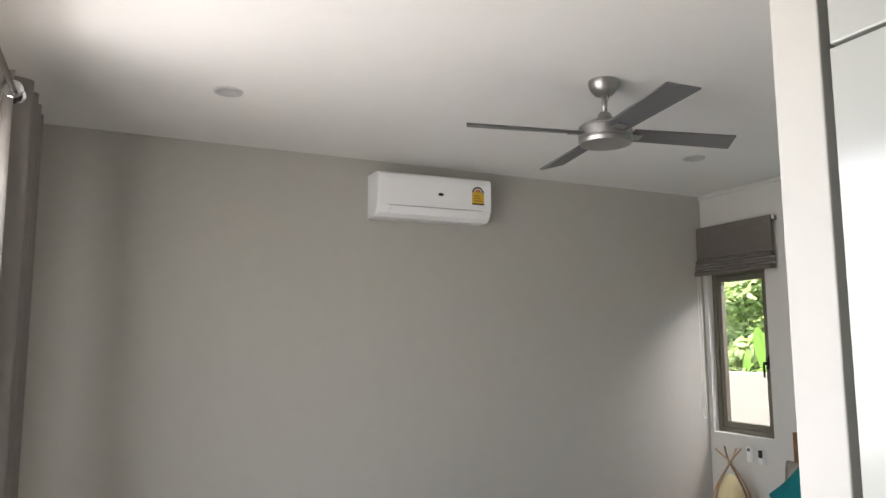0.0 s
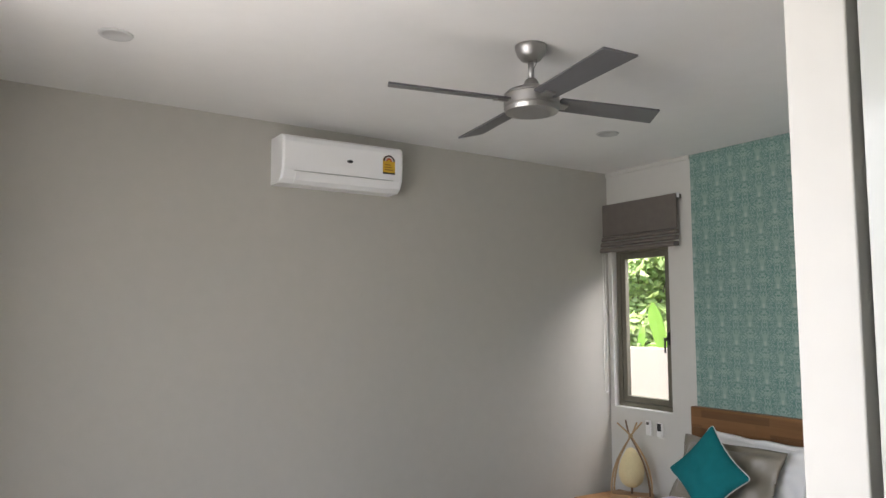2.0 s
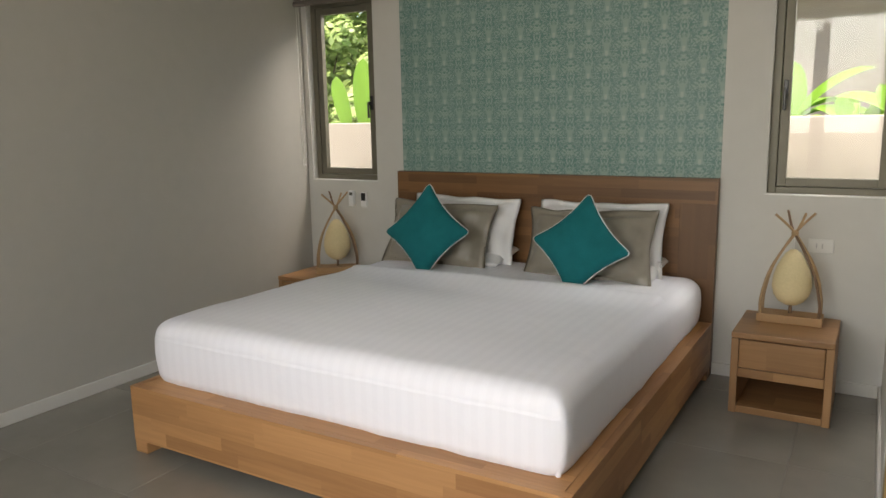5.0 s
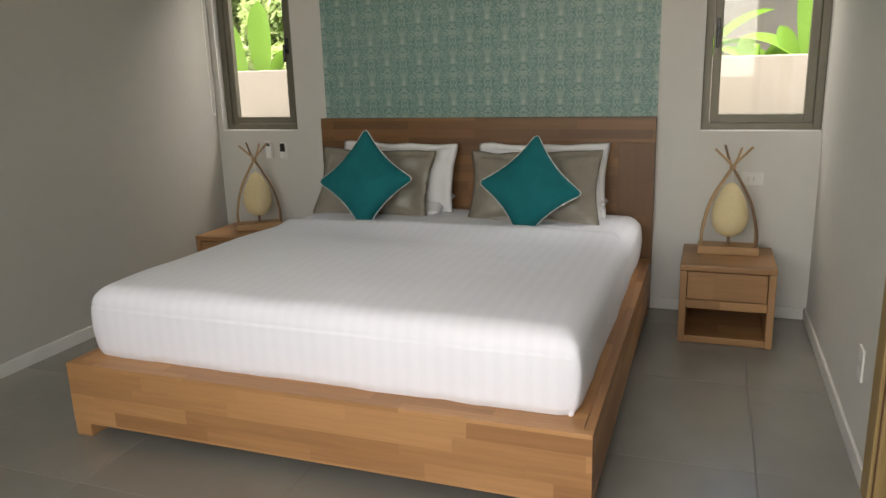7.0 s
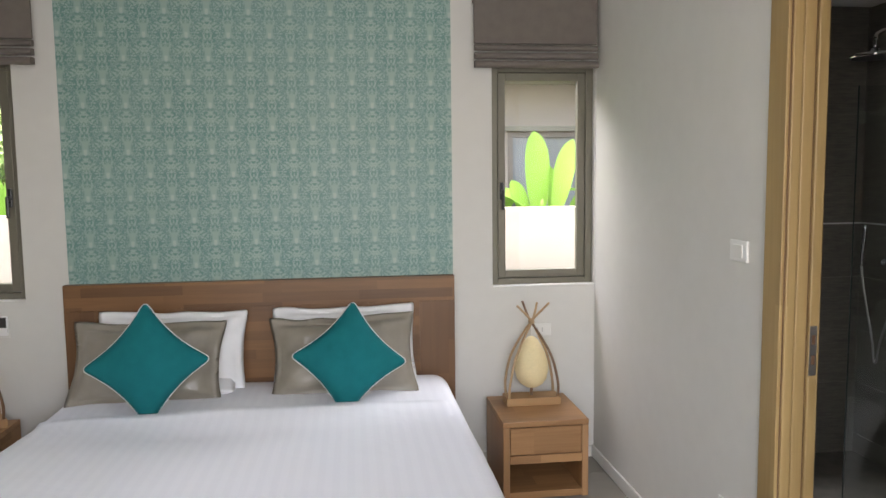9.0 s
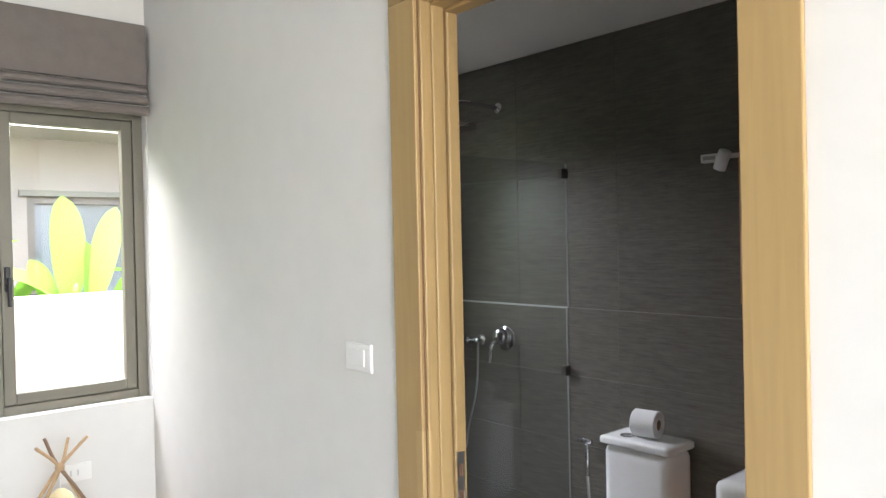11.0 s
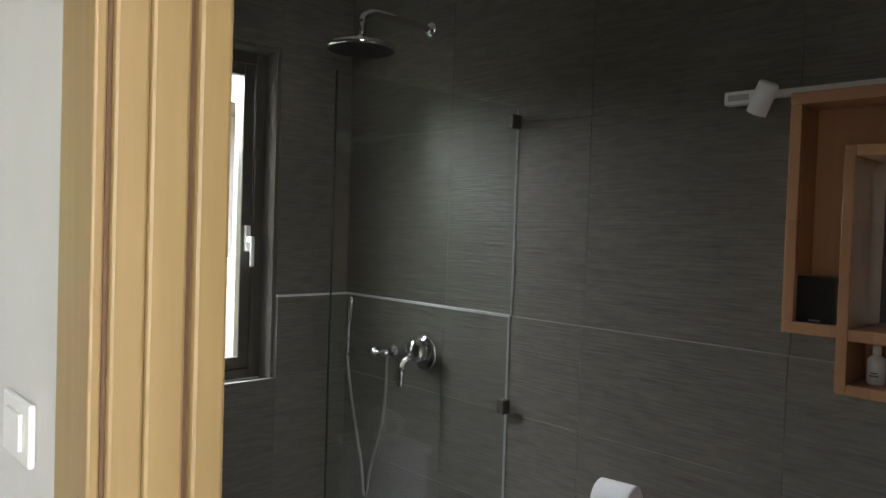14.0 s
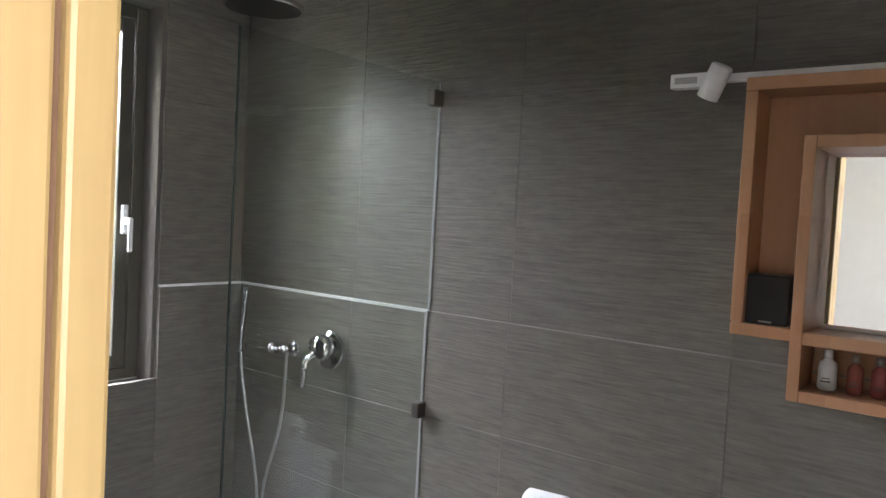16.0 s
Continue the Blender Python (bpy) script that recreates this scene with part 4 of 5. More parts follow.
# mattress under a tightly tucked striped sheet
bm = soft_block(0.870, -2.066, 0.268, 2.730, -0.07, 0.578, 0.07, 60, 0.006, 4.0)
for v in bm.verts:
    x, y, z = v.co
    s = max(0.0, min(1.0, (z - 0.30) / 0.24))
    rise = max(0.0, min(1.0, (z - 0.38) / 0.195))
    rise *= rise * (3 - 2 * rise)
    if rise > 0:
        v.co.z += 0.006 * rise * min(1.0, max(0.0, (y + 2.05) / 1.2))
        v.co.z += rise * 0.014 * (1 - abs((x - 1.8) / 0.92) ** 4) * (1 - abs((y + 1.06) / 1.0) ** 4)
        v.co.z += rise * 0.005 * noise.noise((x * 2.2, y * 3.2, 0.5))
        v.co.z -= rise * 0.034 * max(0.0, min(1.0, (y + 1.75) / 1.1)) ** 1.5
        v.co.z -= rise * 0.018 * math.exp(-((y + 0.92) / 0.15) ** 2) * max(0.0, 1 - ((x - 1.72) / 0.8) ** 2)
    if y < -1.98 and z < 0.5:
        v.co.y += -0.006 * s + 0.006 * noise.noise((x * 9, z * 2.5, 2.0))
    dx, dy = (abs(x - 1.80) - 0.866) / 0.06, (-2.0 - y) / 0.06
    if dx > 0 and dy > 0:
        q = 0.45 * (math.hypot(dx, dy) / max(dx, dy) - 1)
        v.co.x += math.copysign(0.06 * dx * q, x - 1.80)
        v.co.y -= 0.06 * dy * q - 0.004 * noise.noise((x * 40, y * 40, z * 7))
    bul = 1 - ((z - 0.43) / 0.17) ** 2
    if abs(x - 1.8) > 0.85 and bul > 0:
        v.co.x += math.copysign(0.026 * bul, x - 1.8)
    if z < 0.36 and (y < -1.9 or abs(x - 1.8) > 0.85):
        v.co.z += 0.006 * noise.noise((x * 14, y * 14, 7.0))
cover_tree = BVHTree.FromBMesh(bm)
mt = thing("mattress", pose(0, 0, 0), "thick mattress tightly made up in white satin-stripe sheets", "mattress")
part("sheet", bm, M_LINEN, mt, smooth=True)
bm = bmesh.new()
n, m2 = 70, 20
g = []
for i in range(n + 1):
    row = []
    for j in range(m2 + 1):
        x = 0.868 + 1.864 * i / n
        e = abs((x - 1.8) / 0.932)
        f = min(1.0, j / (m2 - 4))
        hem = -0.69 - 0.03 * (1 - e * e) + 0.018 * noise.noise((x * 3.1, 0, 3)) + 0.02 * (x - 1.8)
        y = -1.25 + (hem + 1.25) * f
        k = max(0, j - (m2 - 4))
        y += 0.004 * k
        hit = cover_tree.ray_cast(Vector((min(max(x, 0.90), 2.69), y, 1.0)), Vector((0, 0, -1)))[0]
        top = (hit.z if hit else 0.58) - 0.10 * max(0, (e - 0.93) / 0.07) ** 2
        lift = -0.004 + (0.008 * f * f * (3 - 2 * f) + 0.032 * f ** 6) * (1 - 0.35 * e ** 2) + 0.004 * noise.noise((x * 5, y * 9, 8)) * f * f
        row.append(bm.verts.new((x, y, top + lift - 0.0045 * k * k / 1.5)))
    g.append(row)
for i in range(n):
    for j in range(m2):
        bm.faces.new((g[i][j], g[i + 1][j], g[i + 1][j + 1], g[i][j + 1]))
part("duvet_edge", bm, M_LINEN, mt, "puffed upper hem of the cover", smooth=True)
pts = curve_points([(2.692, -2.038, 0.540), (2.722, -2.050, 0.47), (2.730, -2.048, 0.39), (2.714, -2.042, 0.285)], 8)
part("corner_fold", tube(pts, 0.006, sides=8, taper=0.010), M_LINEN, mt, "tucked corner pleat", smooth=True)


def bed_pillow(name, x, y, z, w, h, t, lean, roll, material, label, group, piping=None, seed=0.0, pinch=0.07, twist=0.0, flange=0.0):
    ob = thing(name, pose(x, y, z) @ Matrix.Rotation(radians(twist), 4, "Z") @ Matrix.Rotation(radians(-lean), 4, "X") @ Matrix.Rotation(radians(roll), 4, "Y"), label, "cushion" if piping else "pillow", group)
    part("cover", pillow(w, h, t, pinch, n=34, seed=seed, flat=2.2 if piping else 3.2, wob=0.007 if piping else 0.026, blunt=0.09 if piping else 0.03, flange=flange), material, ob, smooth=True)
    if piping:
        part("piping", tube(pillow_edge(w, h, pinch, blunt=0.09), 0.0033, sides=6), piping, ob, "white piped edge", smooth=True)
    return ob


for x in (1.34, 2.23):
    bed_pillow("pillow", x, -0.19, 0.595, 0.68, 0.36, 0.10, 82, 0, M_PILLOW, "white cotton bed pillow lying flat under another", "white pillows", seed=x * 5, pinch=0.05)
for x, rr in ((1.352, 1.0), (2.210, -0.5)):
    bed_pillow("pillow", x, -0.19, 0.735, 0.745, 0.435, 0.15, 17, rr, M_PILLOW, "white cotton bed pillow with a flat border leaning on the headboard", "white pillows", seed=x * 3, pinch=0.065, flange=0.032)
for x, rr in ((1.275, 1.5), (2.205, -1.5)):
    bed_pillow("grey_pillow", x, -0.345, 0.722, 0.735, 0.43, 0.17, 24, rr, M_SATIN, "grey satin pillow in front of a white one", "grey satin pillows", seed=x * 7, pinch=0.10, flange=0.038)
bed_pillow("cushion", 1.334, -0.575, 0.777, 0.415, 0.415, 0.15, 15, 42, M_TEAL, "teal scatter cushion with white piping set on its corner", "teal cushions", M_PIPING, 1.0, 0.17)
bed_pillow("cushion", 2.232, -0.55, 0.757, 0.405, 0.405, 0.15, 16, 49, M_TEAL, "teal scatter cushion with white piping tilted on its corner", "teal cushions", M_PIPING, 5.0, 0.17, -4)

# ------------------------------------------------------------------ nightstands and lamps
ns = thing("nightstand", pose(3.187, -0.06, 0), "small light wooden nightstand with one drawer over an open shelf", "nightstand", "nightstands")
nw, nd, nh = 0.217, 0.45, 0.395
part("top", box(-nw, -nd, nh - 0.028, nw, 0, nh, 0.004), M_NIGHT_X, ns)
for sgn in (-1, 1):
    xa, xb = sorted((sgn * (nw - 0.001), sgn * (nw - 0.034)))
    part("side", box(xa, -nd + 0.001, 0, xb, 0, nh - 0.029, 0.003), wood("nightstand_side", (0.38, 0.21, 0.095), (0.20, 0.098, 0.038), "Z", block=(0.8, 0.11)), ns)
part("drawer_front", box(-nw + 0.037, -nd + 0.004, 0.226, nw - 0.037, -nd + 0.024, nh - 0.034, 0.003), M_NIGHT_X, ns, "plain drawer front")
part("shelf", box(-nw + 0.035, -nd + 0.002, 0.18, nw - 0.035, -0.01, 0.222, 0.002), M_NIGHT_X, ns)
part("bottom", box(-nw + 0.035, -nd + 0.002, 0.003, nw - 0.035, -0.01, 0.037, 0.002), M_NIGHT_X, ns)
part("back", box(-nw + 0.035, -0.009, 0.0, nw - 0.035, -0.001, nh - 0.03), M_NIGHT_X, ns)
part("drawer_box", box(-nw + 0.04, -nd + 0.025, 0.23, nw - 0.04, -0.02, nh - 0.045), M_NIGHT_X, ns)
copy_thing(ns, pose(0.345, -0.06, 0))

lp = thing("table_lamp", pose(3.187, -0.205, 0.395), "egg-shaped paper lamp held by four bent rattan canes", "table lamp", "bedside lamps")
part("base", box(-0.145, -0.06, 0, 0.145, 0.06, 0.042, 0.004), M_LAMPBASE, lp, "flat wooden base block")
part("shade", lathe([(0.0, 0.085), (0.03, 0.088), (0.058, 0.105), (0.079, 0.135), (0.089, 0.18), (0.085, 0.225), (0.071, 0.272), (0.052, 0.31), (0.035, 0.34), (0.015, 0.357), (0.0, 0.36)], 36), M_PAPER, lp, "pale yellow paper egg shade", smooth=True)
for k, (sx, sy) in enumerate(((-1, -1), (1, -1), (1, 1), (-1, 1))):
    pts = curve_points([(sx * 0.130, sy * 0.045, 0.03), (sx * 0.128, sy * 0.06, 0.12), (sx * 0.098, sy * 0.055, 0.25), (sx * 0.045, sy * 0.03, 0.36), (-sx * 0.010, -sy * 0.004, 0.452), (-sx * (0.040 if sy < 0 else 0.085), -sy * 0.04, 0.530 + 0.012 * (k % 2))], 8)
    part("cane", tube(pts, 0.0075, sides=8, taper=0.006), M_CANE if k != 1 else M_CANE_D, lp, smooth=True)
part("tie", lathe([(0.0, 0.425), (0.015, 0.427), (0.017, 0.438), (0.013, 0.452), (0.0, 0.454)], 14), M_CANE, lp, "cane binding", smooth=True)
part("stem", tube([(0, 0, 0.04), (0, 0, 0.095)], 0.008, sides=10), M_CANE_D, lp, "dark lamp-holder stem")
part("hanger", tube([(0, 0, 0.355), (0, 0, 0.42)], 0.002, sides=6), M_CORD, lp)
copy_thing(lp, pose(0.405, -0.22, 0.395, 0, 0, 35))

# ------------------------------------------------------------------ switches and sockets


def plate(name, m, w, h, label, category, bits):
    ob = thing(name, m, label, category)
    part("plate", box(-w / 2, -0.009, -h / 2, w / 2, -0.0005, h / 2, 0.003), M_PLATE, ob)
    for nm, x0, z0, x1, z1, dep, mm in bits:
        part(nm, box(x0, -0.009 - dep, z0, x1, -0.006, z1, 0.001 if dep > 0.001 else 0), mm, ob)
    return ob


slot = [("socket_slot", -0.022 + 0.026 * k, -0.012, -0.016 + 0.026 * k, 0.012, 0.0006, mat("socket_grey", (0.45, 0.45, 0.44), 0.5)) for k in range(2)]
plate("wall_socket", pose(3.29, 0, 0.745), 0.115, 0.07, "white double wall socket above the nightstand", "socket", slot)
plate("wall_socket", pose(W, -1.48, 0.345, 0, 0, -90), 0.07, 0.115, "white wall socket low on the wall by the doorway", "socket", slot)
plate("light_switch", pose(W, -1.545, 1.325, 0, 0, -90), 0.115, 0.075, "white rocker light switch beside the bathroom doorway", "light switch", [("rocker", -0.03, -0.022, 0.03, 0.022, 0.004, M_PLATE)])
plate("remote_holder", pose(0.385, 0, 0.865), 0.052, 0.105, "white air-conditioner remote in a wall holder", "remote control", [("remote", -0.020, -0.045, 0.020, 0.06, 0.014, M_PLASTIC), ("display", -0.013, 0.028, 0.013, 0.048, 0.0155, M_SHADOWGAP)])
plate("fan_control", pose(0.49, 0, 0.855), 0.052, 0.10, "white fan remote with a dark face in a wall holder", "remote control", [("remote", -0.021, -0.035, 0.021, 0.062, 0.014, M_PLASTIC), ("dark_face", -0.018, 0.005, 0.018, 0.058, 0.0155, M_DARK)])

# ------------------------------------------------------------------ bathroom things
GY = -1.018
gs = thing("shower_screen", pose(BX1, GY, 0), "frameless clear glass shower screen with dark metal clips", "shower screen")
p = part("glass_panel", box(-0.69, -0.004, 0.02, -0.0126, 0.004, 1.96, 0.001), M_SHOWERGLASS, gs)
p.visible_shadow = False
part("glass_edge", box(-0.6935, -0.0025, 0.02, -0.6905, 0.0025, 1.96), M_GLASSEDGE, gs, "dark green polished glass edge")
part("wall_seal", box(-0.0235, -0.004, 0.02, -0.0205, 0.004, 1.314), mat("pale_seal", (0.3, 0.3, 0.3), 0.4), gs)
part("wall_seal", box(-0.0125, -0.004, 1.316, -0.0095, 0.004, 1.96), mat("grey_seal", (0.3, 0.3, 0.3), 0.5), gs, "grey wall seal")
for z in (1.035, 1.915):
    part("clip", box(-0.052, -0.014, z - 0.022, -0.009, 0.014, z + 0.022, 0.004), mat("dark_bronze_clip", (0.12, 0.11, 0.095), 0.4, 0.7), gs)
part("floor_rail", box(-0.69, -0.01, 0.006, -0.012, 0.01, 0.02), M_NICKEL, gs)

sh = thing("rain_shower", pose(BX1 - 0.008, -0.60, 2.272), "chrome rain shower head on a bent wall arm", "shower head")
part("wall_flange", lathe([(0.0, 0.0), (0.028, 0.0), (0.028, 0.006), (0.016, 0.012), (0.0, 0.012)], 28, m=Matrix.Rotation(radians(-90), 4, "Y")), M_CHROME, sh, smooth=True)
part("arm", tube(curve_points([(0, 0, 0), (-0.12, 0, 0.005), (-0.24, 0, 0.005), (-0.275, 0, -0.005), (-0.298, 0, -0.025), (-0.30, 0, -0.075)], 8), 0.011, sides=12), M_CHROME, sh, smooth=True)
part("head", lathe([(0.0, -0.05), (0.02, -0.052), (0.026, -0.066), (0.10, -0.078), (0.112, -0.084), (0.112, -0.094), (0.107, -0.097)], 40, m=Matrix.Translation((-0.30, 0, -0.03))), M_CHROME, sh, smooth=True)
part("nozzle_face", lathe([(0.0, -0.0975), (0.106, -0.0975), (0.106, -0.094), (0.0, -0.094)], 40, m=Matrix.Translation((-0.30, 0, -0.03))), M_DARK, sh, "dark rubber nozzle face")

TX = BX1 - 0.02
tp = thing("shower_mixer", pose(TX, -0.635, 1.145), "round chrome shower mixer with a curved lever", "shower mixer")
part("rosette", lathe([(0.0, 0.0), (0.062, 0.0), (0.064, 0.006), (0.058, 0.012), (0.0, 0.012)], 36, m=Matrix.Rotation(radians(-90), 4, "Y")), M_CHROME, tp, smooth=True)
part("body", lathe([(0.0, 0.01), (0.040, 0.01), (0.042, 0.045), (0.034, 0.062), (0.0, 0.067)], 32, m=Matrix.Translation((0, 0, 0.012)) @ Matrix.Rotation(radians(-90), 4, "Y")), M_CHROME, tp, smooth=True)
part("lever", tube(curve_points([(-0.045, 0.006, -0.012), (-0.068, 0.014, -0.016), (-0.082, 0.022, -0.040), (-0.086, 0.026, -0.112)], 8), 0.013, sides=12, taper=0.010), M_CHROME, tp, smooth=True)
vv = thing("hose_valve", pose(TX, -0.465, 1.125), "small chrome wall outlet with knob for the shower hose", "shower valve")
part("rosette", lathe([(0.0, 0.0), (0.028, 0.0), (0.028, 0.006), (0.0, 0.010)], 28, m=Matrix.Rotation(radians(-90), 4, "Y")), M_CHROME, vv, smooth=True)
part("body", tube([(-0.005, 0, 0), (-0.05, 0, 0)], 0.013, sides=14), M_CHROME, vv, smooth=True)
part("knob", lathe([(0.0, 0.0), (0.018, 0.002), (0.021, 0.015), (0.012, 0.028), (0.0, 0.03)], 20, m=Matrix.Translation((-0.035, 0.05, -0.004)) @ Matrix.Rotation(radians(-90), 4, "X")), M_CHROME, vv, smooth=True)
part("neck", tube([(-0.035, 0, 0), (-0.035, 0.052, -0.004)], 0.009, sides=12), M_CHROME, vv, smooth=True)
hs = thing("hand_shower", pose(BX1 - 0.05, -0.25, 1.10), "slim chrome hand shower on a bracket with a metal hose", "hand shower")
part("bracket", tube([(0.035, 0.045, -0.008), (0.002, 0.03, -0.005)], 0.011, sides=12), M_CHROME, hs, smooth=True)
part("shower_handle", tube(curve_points([(0.0, 0.028, -0.02), (-0.004, 0.020, 0.05), (-0.012, -0.009, 0.21)], 6), 0.008, sides=12, taper=0.011), M_CHROME, hs, smooth=True)
part("hose", tube(curve_points([(0.0, 0.028, -0.02), (0.0, 0.014, -0.10), (0.005, -0.018, -0.24), (0.005, -0.074, -0.42), (0.0, -0.098, -0.52), (0.0, -0.118, -0.52), (0.005, -0.128, -0.43), (0.008, -0.190, -0.22), (0.0, -0.215, 0.0), (0.0, -0.216, 0.02)], 10), 0.0055, sides=10), M_NICKEL, hs, smooth=True)
tl = thing("toilet", pose(BX1 - 0.02, -1.45, 0), "white ceramic close-coupled toilet with cistern", "toilet")
part("cistern", soft_block(-0.19, -0.185, 0.40, -0.012, 0.108, 0.805, 0.03, 10, 0.0), M_CERAMIC, tl, smooth=True)
part("lid", soft_block(-0.20, -0.195, 0.806, -0.008, 0.118, 0.840, 0.012, 10, 0.0), M_CERAMIC, tl, smooth=True)
part("flush_button", lathe([(0.0, 0.837), (0.026, 0.837), (0.026, 0.844), (0.0, 0.846)], 24, m=Matrix.Translation((-0.135, 0.03, 0))), M_CHROME, tl, smooth=True)
bm = lathe([(0.0, 0.0), (0.12, 0.0), (0.11, 0.12), (0.15, 0.28), (0.185, 0.38), (0.185, 0.40), (0.14, 0.40), (0.11, 0.32), (0.0, 0.28)], 32, m=Matrix.Translation((-0.42, 0, 0)) @ Matrix.Diagonal((1.25, 1, 1, 1)))
part("bowl", bm, M_CERAMIC, tl, smooth=True)
part("seat", lathe([(0.0, 0.402), (0.185, 0.402), (0.19, 0.412), (0.18, 0.425), (0.0, 0.43)], 32, m=Matrix.Translation((-0.42, 0, 0)) @ Matrix.Diagonal((1.25, 1, 1, 1))), M_PLASTIC, tl, smooth=True)
rl = thing("toilet_roll", pose(BX1 - 0.12, -1.49, 0.893, 0, 0, 8), "white toilet paper roll lying on the cistern", "toilet roll")
part("paper", lathe([(0.021, -0.05), (0.05, -0.05), (0.053, -0.047), (0.053, 0.047), (0.05, 0.05), (0.021, 0.05), (0.021, -0.05)], 36, m=Matrix.Rotation(radians(90), 4, "X"), caps=False), M_PILLOW, rl)
part("core", lathe([(0.0205, -0.048), (0.0209, -0.048), (0.0209, 0.048), (0.0195, 0.048), (0.0195, -0.048), (0.0205, -0.048)], 24, m=Matrix.Rotation(radians(90), 4, "X"), caps=False), mat("cardboard", (0.25, 0.17, 0.10), 0.9), rl)
hb = thing("bidet_spray", pose(BX1 - 0.03, -1.135, 0.735), "chrome bidet spray hung on a wall bracket", "bidet spray")
part("bracket", box(-0.03, -0.012, -0.01, 0.02, 0.012, 0.01, 0.003), M_CHROME, hb)
part("spray_head", tube([(-0.03, -0.035, 0.012), (-0.03, 0.035, 0.012)], 0.012, sides=12), M_CHROME, hb, smooth=True)
part("handle", tube([(-0.03, -0.012, 0.01), (-0.03, -0.012, -0.14)], 0.009, sides=10), M_CHROME, hb, smooth=True)
part("hose", tube(curve_points([(-0.03, -0.012, -0.14), (-0.03, -0.02, -0.35), (-0.02, 0.03, -0.5), (-0.005, 0.02, -0.4)], 8), 0.006, sides=8), M_NICKEL, hb, smooth=True)

# mirror cabinet: open wooden box with a second box set lower in front
cb = thing("mirror_cabinet", pose(BX1 - 0.008, 0.01, 0.008), "open wooden mirror cabinet of two offset boxes on the tiles", "cabinet")
d1, d2 = -0.105, -0.125
ya, yb = -1.888, -2.64
part("top", box(d1, yb, 1.862, 0, ya, 1.888, 0.002), M_CABW, cb)
part("side", box(d1, ya - 0.024, 1.398, 0, ya, 1.861, 0.002), M_CABW, cb)
part("side", box(d1, yb, 1.398, 0, yb + 0.024, 1.861, 0.002), M_CABW, cb)
part("bottom", box(d1, ya - 0.118, 1.373, 0, ya, 1.397, 0.002), M_CABW, cb)
part("back", box(-0.012, yb + 0.025, 1.39, -0.001, ya - 0.025, 1.861), M_CABW, cb)
yc = -2.006
ib = part("inner_box", box(d2, yc - 0.022, 1.262, 0, yc, 1.768, 0.002), M_CABW, cb)
part("inner_top", box(d2, yb + 0.03, 1.745, 0, yc - 0.0225, 1.768, 0.002), M_CABW, ib)
part("shelf", box(d2, yb + 0.03, 1.372, 0, yc - 0.0225, 1.396, 0.002), M_CABW, ib)
part("inner_bottom", box(d2, yb + 0.03, 1.262, 0, yc - 0.0225, 1.284, 0.002), M_CABW, ib)
part("niche_back", box(-0.013, yb + 0.03, 1.285, -0.002, yc - 0.023, 1.371), M_CABW, ib)
part("mirror", box(-0.024, yb + 0.03, 1.398, -0.014, yc - 0.024, 1.744), M_MIRROR, cb, "mirror set back in the box")
bb = thing("speaker_box", pose(BX1 - 0.06, -1.94, 1.405), "small black box standing in the cabinet", "box")
part("body", box(-0.035, -0.042, 0, 0.035, 0.042, 0.10, 0.005), M_DARK, bb)
part("foot_strip", box(-0.0362, -0.012, 0.004, -0.0352, 0.012, 0.008), M_NICKEL, bb)


def bottle(y, r, h, body, cap, label):
    b = thing("bottle", pose(BX1 - 0.07, y + 0.01, 1.292), label, "bottle", "toiletry bottles")
    part("body", lathe([(0.0, 0.0), (r * 0.8, 0.0), (r, 0.004), (r, h * 0.55), (r * 0.92, h * 0.68), (r * 0.45, h * 0.76), (r * 0.42, h * 0.8), (0.0, h * 0.8)], 20), body, b, smooth=True)
    part("cap", lathe([(0.0, h * 0.8), (r * 0.5, h * 0.8), (r * 0.48, h), (0.0, h)], 16), cap, b, smooth=True)
    bm = box(-r - 0.0006, -r * 0.5, h * 0.22, -r * 0.8, r * 0.5, h * 0.25)
    box(-r - 0.0006, -r * 0.4, h * 0.3, -r * 0.8, r * 0.4, h * 0.32, 0, bm)
    part("print", bm, M_SHADOWGAP, b)


bottle(-2.065, 0.017, 0.078, M_PLASTIC, M_PLASTIC, "small white lotion bottle on the lower shelf")
bottle(-2.112, 0.014, 0.075, mat("amber_shampoo", (0.30, 0.10, 0.08), 0.2), M_NICKEL, "small reddish shampoo bottle on the lower shelf")
bottle(-2.152, 0.014, 0.075, mat("pink_soap", (0.35, 0.10, 0.10), 0.2), M_NICKEL, "small pink soap bottle on the lower shelf")

tr = thing("track_light", pose(BX1 - 0.008, 0, 1.915), "white wall track light with a cylindrical spot, switched off", "track light")
part("track", box(-0.028, -2.66, -0.008, -0.002, -1.78, 0.008, 0.002), M_PLASTIC, tr)
part("end_feed", box(-0.032, -1.78, -0.018, -0.002, -1.692, 0.014, 0.003), M_PLASTIC, tr)
part("feed_slot", box(-0.0335, -1.752, -0.009, -0.031, -1.703, 0.005), mat("grey_slot", (0.4, 0.4, 0.4), 0.5), tr)
part("spot_arm", box(-0.07, -1.80, -0.012, -0.028, -1.775, 0.006, 0.003), M_PLASTIC, tr)
sp = part("spot_head", lathe([(0.0, 0.042), (0.022, 0.042), (0.025, 0.038), (0.025, -0.04), (0.022, -0.041), (0.02, -0.032), (0.0, -0.032)], 28), M_PLASTIC, tr, smooth=True)
sp.matrix_local = pose(-0.085, -1.808, -0.020, 27, -12, 0) @ Matrix.Diagonal((0.9, 0.9, 0.88, 1))

